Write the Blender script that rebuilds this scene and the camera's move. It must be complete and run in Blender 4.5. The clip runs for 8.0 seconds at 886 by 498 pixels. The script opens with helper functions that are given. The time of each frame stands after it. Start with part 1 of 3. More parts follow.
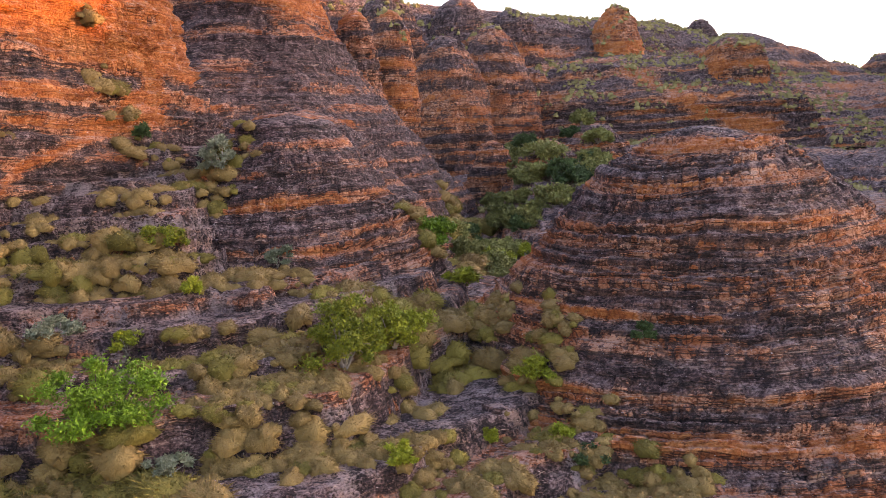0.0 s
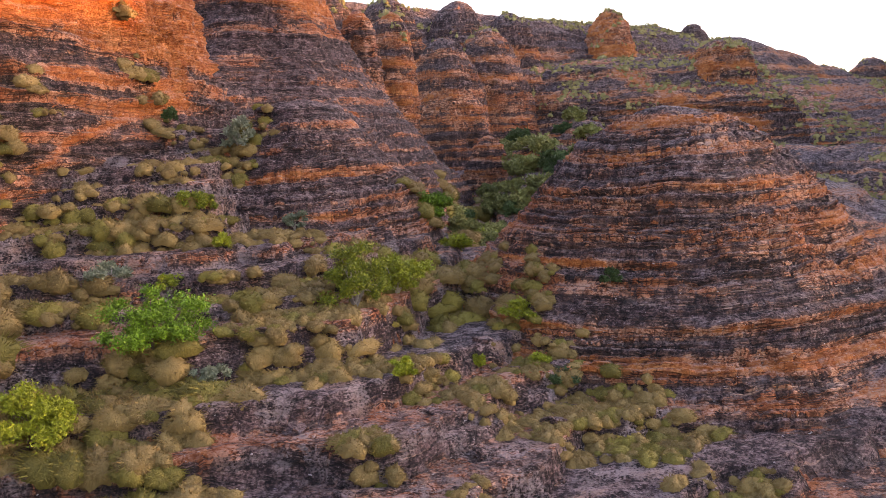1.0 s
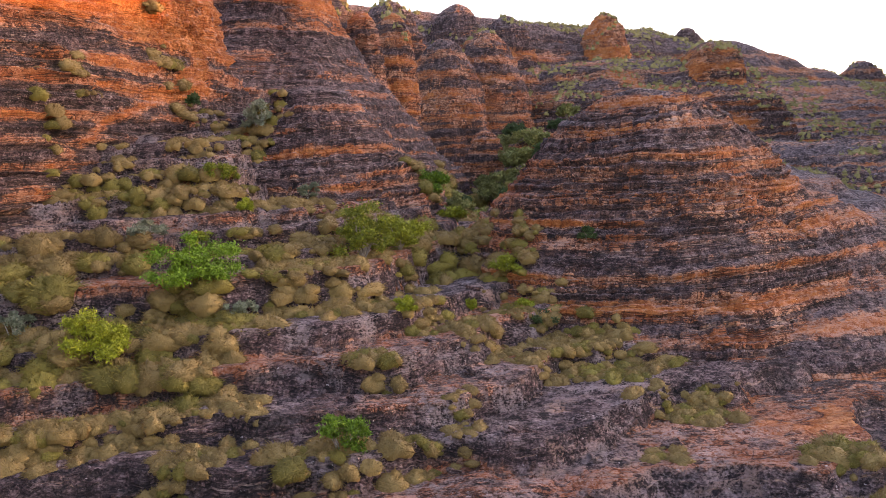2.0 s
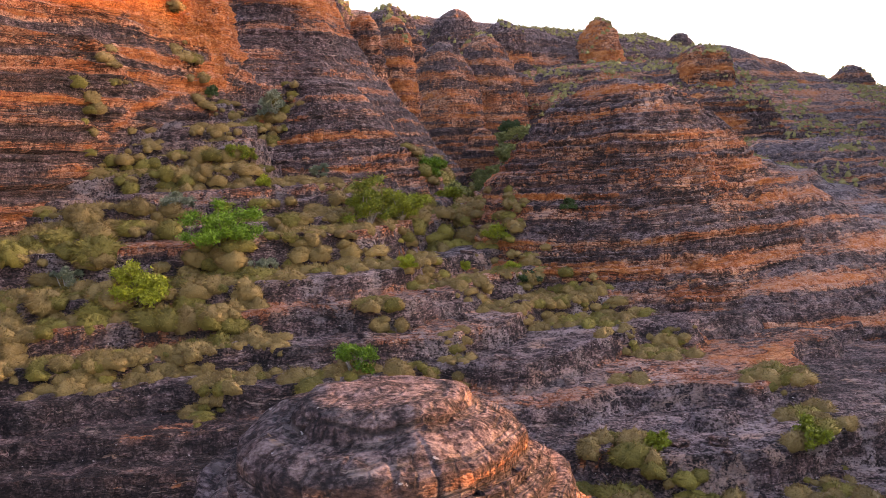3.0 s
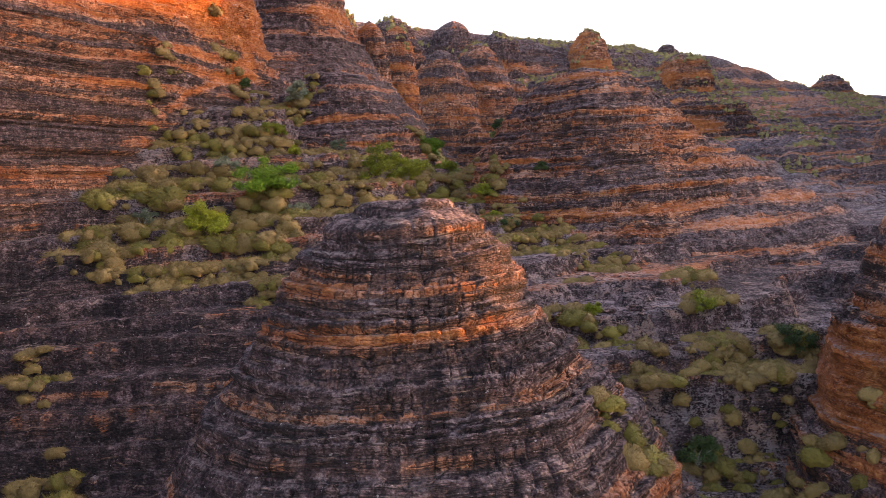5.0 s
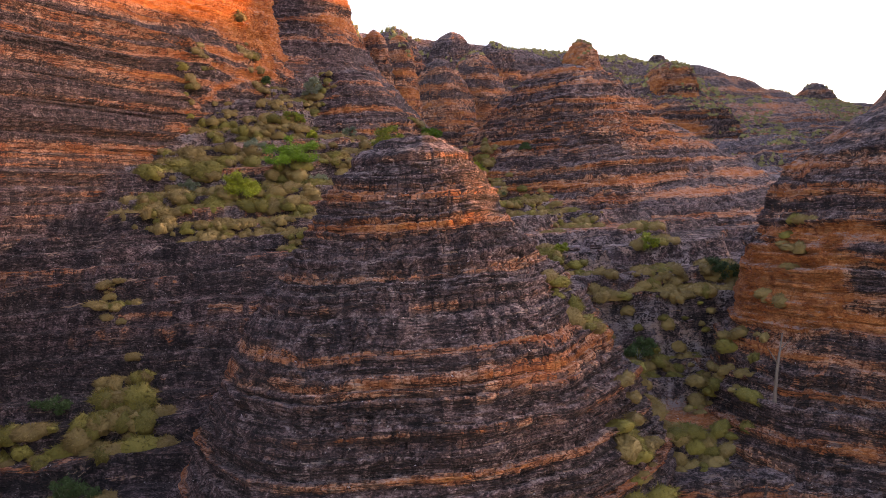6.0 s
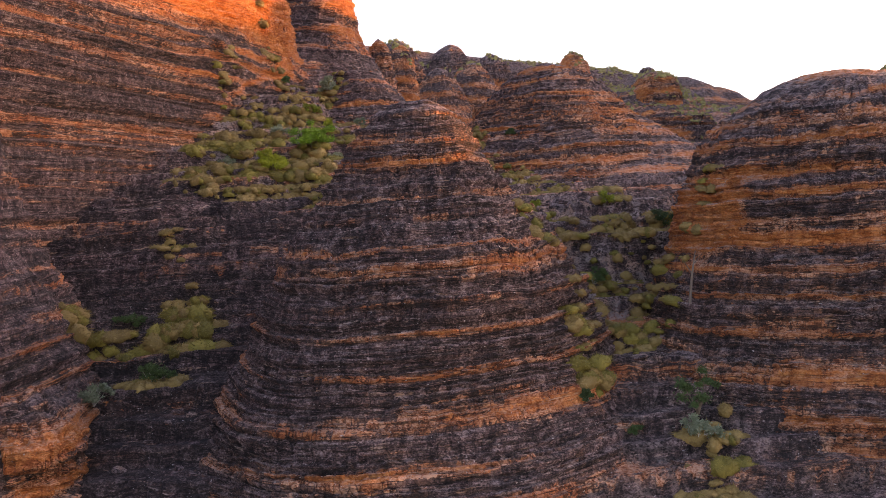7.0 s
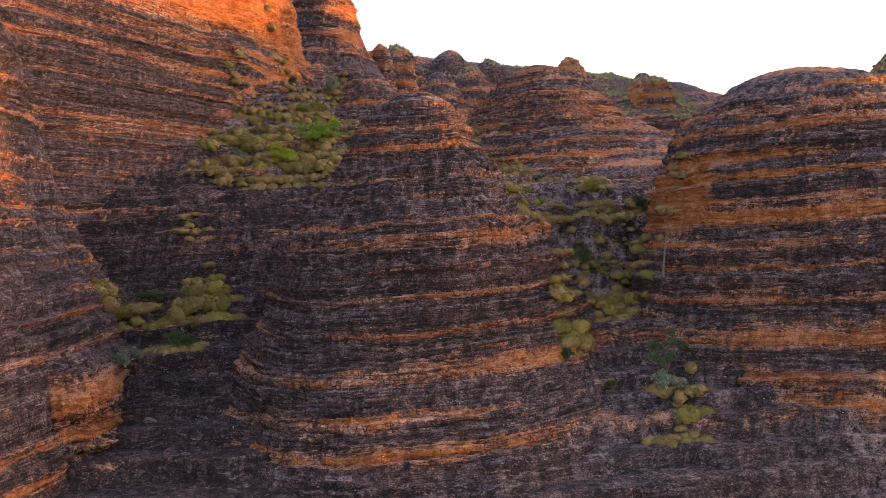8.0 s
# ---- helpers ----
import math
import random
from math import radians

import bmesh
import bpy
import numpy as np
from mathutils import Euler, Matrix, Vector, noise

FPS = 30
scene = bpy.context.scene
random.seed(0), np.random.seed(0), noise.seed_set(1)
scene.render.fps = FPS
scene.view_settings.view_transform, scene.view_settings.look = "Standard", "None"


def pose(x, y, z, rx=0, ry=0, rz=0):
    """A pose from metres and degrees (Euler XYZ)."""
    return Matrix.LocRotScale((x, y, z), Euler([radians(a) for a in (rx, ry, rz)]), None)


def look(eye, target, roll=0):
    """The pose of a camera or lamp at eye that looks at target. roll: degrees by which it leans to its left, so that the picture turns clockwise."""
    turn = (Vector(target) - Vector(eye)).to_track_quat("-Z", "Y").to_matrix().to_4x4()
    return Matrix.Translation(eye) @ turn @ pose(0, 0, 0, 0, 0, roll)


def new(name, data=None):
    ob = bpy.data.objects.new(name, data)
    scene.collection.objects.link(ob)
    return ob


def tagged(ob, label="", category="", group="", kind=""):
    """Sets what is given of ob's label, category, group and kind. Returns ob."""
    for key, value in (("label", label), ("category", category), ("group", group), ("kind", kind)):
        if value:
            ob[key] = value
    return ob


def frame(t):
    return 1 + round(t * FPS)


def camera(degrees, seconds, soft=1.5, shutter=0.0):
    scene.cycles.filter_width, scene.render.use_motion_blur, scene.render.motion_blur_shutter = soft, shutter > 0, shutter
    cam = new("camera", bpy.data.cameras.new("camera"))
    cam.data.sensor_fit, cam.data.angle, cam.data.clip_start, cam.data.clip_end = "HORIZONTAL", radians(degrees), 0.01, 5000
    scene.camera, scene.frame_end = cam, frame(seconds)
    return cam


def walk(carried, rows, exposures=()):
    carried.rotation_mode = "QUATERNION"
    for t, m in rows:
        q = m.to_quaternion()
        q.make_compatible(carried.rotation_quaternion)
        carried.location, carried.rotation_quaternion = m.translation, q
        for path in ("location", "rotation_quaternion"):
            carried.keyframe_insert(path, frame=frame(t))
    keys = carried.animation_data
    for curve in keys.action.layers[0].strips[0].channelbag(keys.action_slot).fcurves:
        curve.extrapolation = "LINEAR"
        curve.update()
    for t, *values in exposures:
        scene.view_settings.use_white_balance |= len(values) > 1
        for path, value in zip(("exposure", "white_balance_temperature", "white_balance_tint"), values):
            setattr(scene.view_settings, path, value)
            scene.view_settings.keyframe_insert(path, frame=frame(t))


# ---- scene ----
cam = camera(57.0, 8.0, soft=0.55)
PATH = [
    (0, (-0.077, 0.845, 39.842), (-0.055, 10.771, 38.631), 0.03),
    (0.5, (-0.023, -1.864, 39.099), (0.002, 8.067, 37.923), 0.13),
    (1, (0.048, -4.773, 38.228), (0.080, 5.163, 37.097), 0.13),
    (1.5, (0.119, -7.447, 37.400), (0.148, 2.493, 36.305), 0.22),
    (2, (0.209, -10.312, 36.465), (0.236, -0.368, 35.410), 0.22),
    (3.5, (0.359, -18.435, 34.076), (0.397, -8.478, 33.151), 0.22),
    (4, (0.385, -21.202, 33.282), (0.425, -11.241, 32.403), 0.12),
    (4.5, (0.424, -23.781, 32.554), (0.461, -13.816, 31.715), 0.11),
    (4.7, (0.439, -24.813, 32.263), (0.475, -14.847, 31.439), 0.11),
    (5.8, (0.664, -36.285, 28.657), (0.689, -26.305, 28.039), -0.09),
    (6, (0.678, -37.387, 28.309), (0.704, -27.405, 27.710), -0.09),
    (6.5, (0.713, -40.141, 27.441), (0.741, -30.156, 26.886), -0.09),
    (6.7, (0.727, -41.243, 27.093), (0.757, -31.258, 26.558), -0.09),
    (7, (0.931, -49.261, 24.363), (0.953, -39.269, 23.974), -0.10),
    (7.5, (1.006, -51.791, 23.547), (1.035, -41.797, 23.198), 0.00),
    (8, (1.095, -54.452, 22.689), (1.121, -44.457, 22.385), 0.00),
]
walk(cam, [(t, look(eye, target, roll)) for t, eye, target, roll in PATH],
     exposures=((0, 3.38, 7350, 33), (8, 3.0, 7350, 33)))

# ---- world, sun, exposure ----
SUN_AZ, SUN_EL = radians(15.0), radians(13.0)      # azimuth counted from +x towards +y
SUN_DIR = Vector((math.cos(SUN_AZ) * math.cos(SUN_EL), math.sin(SUN_AZ) * math.cos(SUN_EL), math.sin(SUN_EL)))
world = bpy.data.worlds.new("sky")
scene.world = world
world.use_nodes = True
wn = world.node_tree
sky = wn.nodes.new("ShaderNodeTexSky")
sky.sky_type = "NISHITA"
sky.sun_disc = False
sky.sun_elevation = SUN_EL
sky.sun_rotation = math.pi / 2 - SUN_AZ
sky.air_density, sky.dust_density, sky.ozone_density = 1.0, 1.6, 1.0
wn.nodes["Background"].inputs["Strength"].default_value = 0.10
wn.links.new(sky.outputs["Color"], wn.nodes["Background"].inputs["Color"])
sun_data = bpy.data.lights.new("sun", "SUN")
sun_data.energy, sun_data.angle, sun_data.color = 1.2, radians(0.6), (1.0, 0.46, 0.06)
sun = new("sun", sun_data)
sun.matrix_world = look(SUN_DIR * 100, (0, 0, 0))

# ---- numeric noise ----
def hash01(i, j, k, seed):
    h = (i.astype(np.int64) * 374761393 + j.astype(np.int64) * 668265263 + k.astype(np.int64) * 2147483647 + seed * 1274126177) & 0xFFFFFFFF
    h = ((h ^ (h >> 13)) * 1274126177) & 0xFFFFFFFF
    h = ((h ^ (h >> 16)) * 2246822519) & 0xFFFFFFFF
    return ((h ^ (h >> 15)) & 0xFFFFFF) / float(0xFFFFFF)


def vnoise(x, y, z, seed=0):
    """Smooth value noise in -1..1."""
    xi, yi, zi = np.floor(x), np.floor(y), np.floor(z)
    fx, fy, fz = x - xi, y - yi, z - zi
    fx, fy, fz = fx * fx * (3 - 2 * fx), fy * fy * (3 - 2 * fy), fz * fz * (3 - 2 * fz)
    xi, yi, zi = xi.astype(np.int64), yi.astype(np.int64), zi.astype(np.int64)
    out = 0
    for dx in (0, 1):
        for dy in (0, 1):
            for dz in (0, 1):
                w = (fx if dx else 1 - fx) * (fy if dy else 1 - fy) * (fz if dz else 1 - fz)
                out = out + w * hash01(xi + dx, yi + dy, zi + dz, seed)
    return out * 2 - 1


def fbm(x, y, z, octaves=3, seed=0):
    out, amp = 0, 1.0
    for o in range(octaves):
        out = out + amp * vnoise(x * 2 ** o, y * 2 ** o, z * 2 ** o, seed + 17 * o)
        amp *= 0.5
    return out / 1.75


def smooth(a, b, x):
    t = np.clip((x - a) / (b - a), 0, 1)
    return t * t * (3 - 2 * t)


# ---- the strata: one stack of beds through the whole place, dipping gently ----
rng = np.random.default_rng(5)
BED = np.concatenate([[-20.0], -20 + np.cumsum(rng.choice([0.14, 0.2, 0.27, 0.36, 0.5, 0.75], 520, p=[.2, .25, .22, .18, .1, .05]))])
BED_OUT = rng.normal(0, 1, len(BED)).clip(-1.6, 1.6)
BED_WIDE = rng.uniform(0.35, 1.3, len(BED))
BED_TONE = rng.normal(0, 1, len(BED)).clip(-1.8, 1.8)
ORANGE_BEDS = ((39.0, .28), (37.5, .32), (35.8, .2), (35.1, .28), (33.9, .5), (32.6, .2), (31.6, .42), (30.0, .16), (28.6, .38), (27.3, .3), (25.5, .3), (24.3, .25), (22.7, .2), (21.7, .5),
               (20.0, .25), (18.6, .2), (16.7, .25), (14.8, .8), (12.6, .3), (11.0, .5), (40.4, .35), (42.4, .4), (44.0, .5), (45.8, .7), (48.0, 1.0), (51.5, .8), (55.0, 1.0), (59.0, 1.2))


def strata(x, y, z):
    return z - 0.068 * x -0.08 + 0.25 * fbm(x * 0.045, y * 0.045, z * 0.02, 2, 3) + 0.09 * vnoise(x * 0.45, y * 0.45, z * 0.3, 4)


def rock(p, n, along, rough=1.0, warm_bias=0.0, seed=0, girth=None, jointed=1.0):
    """How far the weathered rock stands out along n at p, and how bare of dark crust it is."""
    x, y, z = p[:, 0], p[:, 1], p[:, 2]
    steep = np.sqrt(np.clip(1 - n[:, 2] ** 2, 0, 1))
    s = strata(x, y, z)
    i = np.clip(np.searchsorted(BED, s) - 1, 0, len(BED) - 2)
    thick = BED[i + 1] - BED[i]
    u = (s - BED[i]) / thick
    lateral = vnoise(x * 0.22, y * 0.22, i * 3.7, seed + 11)
    edge = smooth(0.0, 0.35, u) * (1 - 0.5 * smooth(0.7, 1.0, u)) - 0.3
    out = steep * (0.15 * BED_OUT[i] * (0.75 + 0.9 * lateral) + (0.17 + 0.42 * thick) * edge * np.clip(0.6 + 1.3 * vnoise(x * 0.13, y * 0.13, s * 0.8, seed + 7), 0.1, 1.4))
    # joints that cut the beds into blocks
    wide = BED_WIDE * (0.45 + 0.7 * np.append(np.diff(BED), 0.3))
    a = along / wide[i]
    if girth is not None:
        a = along / girth[2] * np.maximum(3, np.round(np.interp(BED, girth[0], girth[1]) / wide))[i]
    a = a + 13.7 * BED_TONE[i] + 0.3 * vnoise(x * 0.9, y * 0.9, z * 0.9, seed + 2)
    c = np.floor(a)
    v = a - c
    gap = jointed * (1 - smooth(0.0, 0.12, np.minimum(v, 1 - v)))
    block = jointed * (hash01(c, i, c * 0, seed + 5) - 0.5)
    out = out + (0.35 + 0.65 * steep) * (0.22 * block - 0.13 * gap) * np.clip(0.5 + 1.4 * vnoise(x * 0.3, y * 0.3, z * 0.6, seed + 6), 0.1, 1.2)
    # long vertical runnels and broad unevenness
    flute = vnoise(x * 0.55, y * 0.55, z * 0.12, seed + 8)
    out = out + steep * (0.22 * flute + 0.10 * vnoise(x * 1.5, y * 1.5, z * 0.3, seed + 9))
    out = out + 0.30 * fbm(x * 0.22, y * 0.22, z * 0.3, 3, seed + 21) + 0.13 * fbm(x * 1.5, y * 1.5, z * 2.0, 2, seed + 22)
    # bare orange beds, patchy
    warm = -0.56 + 0.14 * BED_TONE[i]
    for at, half in ORANGE_BEDS:
        warm = warm + 1.4 * np.exp(-((s - at) / half) ** 2) * np.clip(0.92 + 0.75 * vnoise(x * 0.14, y * 0.14, at * 7.7 + x * 0, seed + 50), 0.15, 1.2)
    warm = warm + 0.85 * fbm(x * 0.16, y * 0.16, s * 0.7, 3, seed + 31) + 0.28 * vnoise(x * 0.8, y * 0.8, s * 2.6, seed + 33) + 0.4 * block
    warm = warm - 0.25 * gap + warm_bias
    return rough * out, np.clip(0.5 + 0.5 * warm, 0, 1), s


# ---- materials ----
def rgb(r, g, b):
    return (r, g, b, 1.0)


class Nodes:
    """Short hand for a node tree."""
    def __init__(self, name):
        self.mat = bpy.data.materials.new(name)
        self.mat.use_nodes = True
        self.t = self.mat.node_tree
        self.bsdf = self.t.nodes["Principled BSDF"]

    def add(self, kind, **inputs):
        node = self.t.nodes.new(kind)
        for key, value in inputs.items():
            self.put(node.inputs[key.replace("_", " ")], value)
        return node

    def put(self, socket, value):
        if isinstance(value, bpy.types.NodeSocket):
            self.t.links.new(value, socket)
        else:
            socket.default_value = value

    def noise(self, scale, detail=4.0, stretch=(1, 1, 1), rough=0.55):
        coord = self.add("ShaderNodeNewGeometry").outputs["Position"]
        m = self.add("ShaderNodeMapping", Vector=coord, Scale=stretch)
        return self.add("ShaderNodeTexNoise", Vector=m.outputs["Vector"], Scale=scale, Detail=detail, Roughness=rough).outputs["Fac"]

    def attr(self, name):
        node = self.add("ShaderNodeAttribute")
        node.attribute_name = name
        return node.outputs["Fac"]

    def maths(self, op, a, b=0.0, clamp=False):
        node = self.t.nodes.new("ShaderNodeMath")
        node.operation, node.use_clamp = op, clamp
        self.put(node.inputs[0], a)
        self.put(node.inputs[1], b)
        return node.outputs[0]

    def ramp(self, value, *stops):
        node = self.add("ShaderNodeValToRGB", Fac=value)
        e = node.color_ramp.elements
        for k, (at, colour) in enumerate(stops):
            item = e[k] if k < 2 else e.new(at)
            item.position, item.color = at, colour
        return node.outputs["Color"]

    def mix(self, fac, a, b):
        node = self.t.nodes.new("ShaderNodeMix")
        node.data_type = "RGBA"
        self.put(node.inputs[0], fac)
        self.put(node.inputs[6], a)
        self.put(node.inputs[7], b)
        return node.outputs[2]

    def bump(self, height, strength, distance):
        return self.add("ShaderNodeBump", Height=height, Strength=strength, Distance=distance).outputs["Normal"]


def rock_material(name, flat=False):
    k = Nodes(name)
    sep = k.add("ShaderNodeSeparateXYZ", Vector=k.add("ShaderNodeNewGeometry").outputs["Position"])
    bed = k.attr("bed")

    def bedded(across, up, shift=0.0):
        """Coordinates that follow the beds."""
        return k.add("ShaderNodeCombineXYZ", X=k.maths("MULTIPLY", sep.outputs["X"], across), Y=k.maths("MULTIPLY", sep.outputs["Y"], across),
                     Z=k.maths("ADD", k.maths("MULTIPLY", bed, up), shift)).outputs["Vector"]

    def layered(across, up, detail, rough, shift=0.0):
        return k.add("ShaderNodeTexNoise", Vector=bedded(across, up, shift), Scale=1.0, Detail=detail, Roughness=rough).outputs["Fac"]

    def lean(value, amount):
        return k.maths("MULTIPLY", k.maths("SUBTRACT", value, 0.5), amount)

    def total(first, *rest):
        for value in rest:
            first = k.maths("ADD", first, value)
        return first

    def mask(value, lo, hi):
        return k.ramp(value, (lo, rgb(0, 0, 0)), (hi, rgb(1, 1, 1)))

    def line(value, half):
        """1 on the thin line where the noise passes its middle."""
        return k.ramp(k.maths("ABSOLUTE", k.maths("SUBTRACT", value, 0.5)), (half * 0.4, rgb(1, 1, 1)), (half, rgb(0, 0, 0)))

    # broad and thin beds that run on for many metres, and blotches along them
    broad, thin = layered(0.05, 1.5, 3.0, 0.55), layered(0.13, 4.6, 3.0, 0.55, 7.3)
    blotch, flake = layered(0.55, 2.3, 4.0, 0.6, 3.1), layered(1.5, 6.5, 4.0, 0.62, 5.7)
    fine = k.noise(2.6, 6, (1, 1, 2.0), 0.62)
    grit = k.noise(9.0, 5, (1, 1, 1.5), 0.65)
    big = k.noise(0.33, 3, (1, 1, 1.5))
    nrm = k.add("ShaderNodeSeparateXYZ", Vector=k.add("ShaderNodeNewGeometry").outputs["Normal"])
    if flat:
        # treads of the ledges: broken slabs instead of bedding
        tread = mask(nrm.outputs["Z"], 0.45, 0.72)
        blotch = k.mix(tread, blotch, k.noise(0.75, 5, (1, 1.9, 2.0), 0.62))
        flake = k.mix(tread, flake, k.noise(2.1, 5, (1, 1.8, 2.0), 0.62))
        thin = k.mix(tread, thin, k.noise(0.5, 4, (0.6, 1.6, 1.6), 0.6))
    # upright joints that cut the beds into blocks
    cell = k.add("ShaderNodeTexVoronoi", Vector=bedded(2.8, 1.25), Scale=1.0, Randomness=0.9)
    cell.feature = "DISTANCE_TO_EDGE"
    chunk = k.add("ShaderNodeTexVoronoi", Vector=bedded(2.8, 1.25), Scale=1.0, Randomness=0.9).outputs["Color"]
    chunk = k.add("ShaderNodeSeparateColor", Color=chunk).outputs["Red"]
    joint = k.ramp(total(cell.outputs["Distance"], lean(grit, 0.12)), (0.025, rgb(1, 1, 1)), (0.10, rgb(0, 0, 0)))
    joint = k.maths("MULTIPLY", joint, mask(blotch, 0.44, 0.54))
    seam = k.maths("MAXIMUM", k.maths("MULTIPLY", line(total(thin, lean(fine, 0.10)), 0.026), mask(blotch, 0.38, 0.48)),
                   k.maths("MULTIPLY", line(total(broad, lean(flake, 0.10)), 0.016), mask(fine, 0.40, 0.48)))

    warm = total(k.attr("warm"), lean(broad, 0.35), lean(thin, 0.40), lean(blotch, 0.9), lean(flake, 0.40), lean(fine, 0.30), lean(grit, 0.22), lean(chunk, 0.10))
    runnel = k.noise(1.9, 4, (1, 1, 0.4), 0.6)
    tone = total(k.maths("MULTIPLY", grit, 0.42), k.maths("MULTIPLY", fine, 0.22), k.maths("MULTIPLY", flake, 0.14), k.maths("MULTIPLY", runnel, 0.22), lean(chunk, 0.05))
    dark = k.ramp(tone, (0.42, rgb(0.027, 0.0172, 0.0172)), (0.48, rgb(0.080, 0.0475, 0.0455)), (0.535, rgb(0.17, 0.102, 0.096)), (0.60, rgb(0.38, 0.258, 0.236)))
    bare = k.ramp(tone, (0.42, rgb(0.10, 0.034, 0.018)), (0.48, rgb(0.39, 0.142, 0.068)), (0.555, rgb(0.68, 0.35, 0.215)))
    raw = k.ramp(tone, (0.40, rgb(0.22, 0.056, 0.019)), (0.60, rgb(0.56, 0.190, 0.072)))
    bare = k.mix(mask(big, 0.42, 0.62), bare, raw)
    colour = k.mix(mask(warm, 0.545, 0.60), dark, bare)
    # fresh broken faces, clean and bright; on the cliff crown also painted sunlight
    fresh = mask(total(k.attr("warm"), lean(blotch, 0.35), lean(fine, 0.25)), 0.90, 0.99)
    colour = k.mix(fresh, colour, k.ramp(total(tone, lean(big, 0.3)), (0.38, rgb(0.32, 0.082, 0.020)), (0.50, rgb(0.56, 0.170, 0.045)), (0.60, rgb(0.74, 0.30, 0.11))))
    # brown half-worn crust along the edges of the bare beds
    worn = k.maths("MULTIPLY", mask(warm, 0.32, 0.46), k.maths("SUBTRACT", 1.0, mask(warm, 0.545, 0.60)))
    colour = k.mix(k.maths("MULTIPLY", worn, 0.6), colour, k.ramp(tone, (0.40, rgb(0.066, 0.030, 0.019)), (0.58, rgb(0.27, 0.125, 0.075))))
    # black crust in bands and blotches, more where its attribute is high
    crust = total(k.attr("crust"), lean(broad, 0.9), lean(thin, 0.8), lean(blotch, 1.1), lean(fine, 0.35))
    colour = k.mix(k.maths("MULTIPLY", k.maths("MULTIPLY", mask(crust, 0.46, 0.53), 0.93), k.maths("SUBTRACT", 1.0, fresh)), colour, k.ramp(tone, (0.42, rgb(0.025, 0.0165, 0.016)), (0.51, rgb(0.064, 0.041, 0.039)), (0.575, rgb(0.18, 0.122, 0.114))))
    # thin pale laminae that stand clean of it
    streak = k.maths("MULTIPLY", mask(layered(0.35, 6.0, 4.0, 0.6, 11.0), 0.61, 0.65), mask(flake, 0.47, 0.55))
    colour = k.mix(k.maths("MULTIPLY", streak, 0.65), colour, k.mix(mask(big, 0.45, 0.6), rgb(0.50, 0.36, 0.30), rgb(0.58, 0.32, 0.19)))
    # dark seams between the beds and in the joints
    colour = k.mix(k.maths("MULTIPLY", k.maths("MAXIMUM", k.maths("MULTIPLY", seam, 0.8), k.maths("MULTIPLY", joint, 0.6)), k.maths("SUBTRACT", 1.0, k.maths("MULTIPLY", fresh, 0.6))), colour, rgb(0.016, 0.012, 0.011))
    # paler grey-lilac on the faces that point upward
    ledge = k.maths("MULTIPLY", mask(nrm.outputs["Z"], 0.45, 0.85), mask(tone, 0.47, 0.55))
    colour = k.mix(k.maths("MULTIPLY", ledge, k.maths("SUBTRACT", 0.40 if flat else 0.42, k.maths("MULTIPLY", k.attr("crust"), 0.6), True)), colour, rgb(0.40, 0.30, 0.285) if flat else rgb(0.38, 0.285, 0.27))
    # sparse pale chips
    colour = k.mix(k.maths("MULTIPLY", mask(k.noise(5.0, 3, (1, 1, 1.6), 0.5), 0.70, 0.73), 0.75), colour, rgb(0.60, 0.50, 0.47))
    if flat:
        # washed pale slabs
        slab = k.maths("MULTIPLY", mask(k.noise(0.45, 5, (1, 1.5, 1), 0.62), 0.51, 0.56), mask(tone, 0.45, 0.52))
        colour = k.mix(k.maths("MULTIPLY", slab, k.maths("SUBTRACT", 0.55, k.attr("crust"), True)), colour, k.mix(mask(big, 0.48, 0.58), rgb(0.42, 0.325, 0.31), rgb(0.48, 0.295, 0.22)))
    k.put(k.bsdf.inputs["Base Color"], colour)
    k.put(k.bsdf.inputs["Roughness"], 0.9)
    k.put(k.bsdf.inputs["Specular IOR Level"], 0.25)
    height = total(k.maths("MULTIPLY", fine, 0.55), k.maths("MULTIPLY", grit, 0.40), k.maths("MULTIPLY", flake, 0.55), k.maths("MULTIPLY", blotch, 0.6), k.maths("MULTIPLY", thin, 0.6))
    height = k.maths("SUBTRACT", height, total(k.maths("MULTIPLY", joint, 0.22), k.maths("MULTIPLY", seam, 0.30)))
    k.put(k.bsdf.inputs["Normal"], k.bump(height, 1.0, 0.65))
    return k.mat


ROCK, LEDGE_ROCK = rock_material("banded_sandstone"), rock_material("ledge_sandstone", True)

# ---- rock masses ----
def grid_mesh(name, pts, warm, bed, rows, cols, closed, crust=0.0):
    """A mesh from rows x cols points; closed joins the last column to the first."""
    me = bpy.data.meshes.new(name)
    r, c = np.meshgrid(np.arange(rows - 1), np.arange(cols if closed else cols - 1), indexing="ij")
    r, c = r.ravel(), c.ravel()
    d = (c + 1) % cols
    quads = np.stack([r * cols + c, r * cols + d, (r + 1) * cols + d, (r + 1) * cols + c], 1).astype(np.int32)
    me.vertices.add(len(pts))
    me.vertices.foreach_set("co", pts.astype(np.float32).ravel())
    me.loops.add(quads.size)
    me.loops.foreach_set("vertex_index", quads.ravel())
    me.polygons.add(len(quads))
    me.polygons.foreach_set("loop_start", np.arange(0, quads.size, 4, dtype=np.int32))
    me.update(calc_edges=True)
    me.attributes.new("warm", "FLOAT", "POINT").data.foreach_set("value", warm.astype(np.float32))
    me.attributes.new("bed", "FLOAT", "POINT").data.foreach_set("value", bed.astype(np.float32))
    me.attributes.new("crust", "FLOAT", "POINT").data.foreach_set("value", (np.zeros(len(pts)) + crust).astype(np.float32))
    me.materials.append(ROCK)
    return me


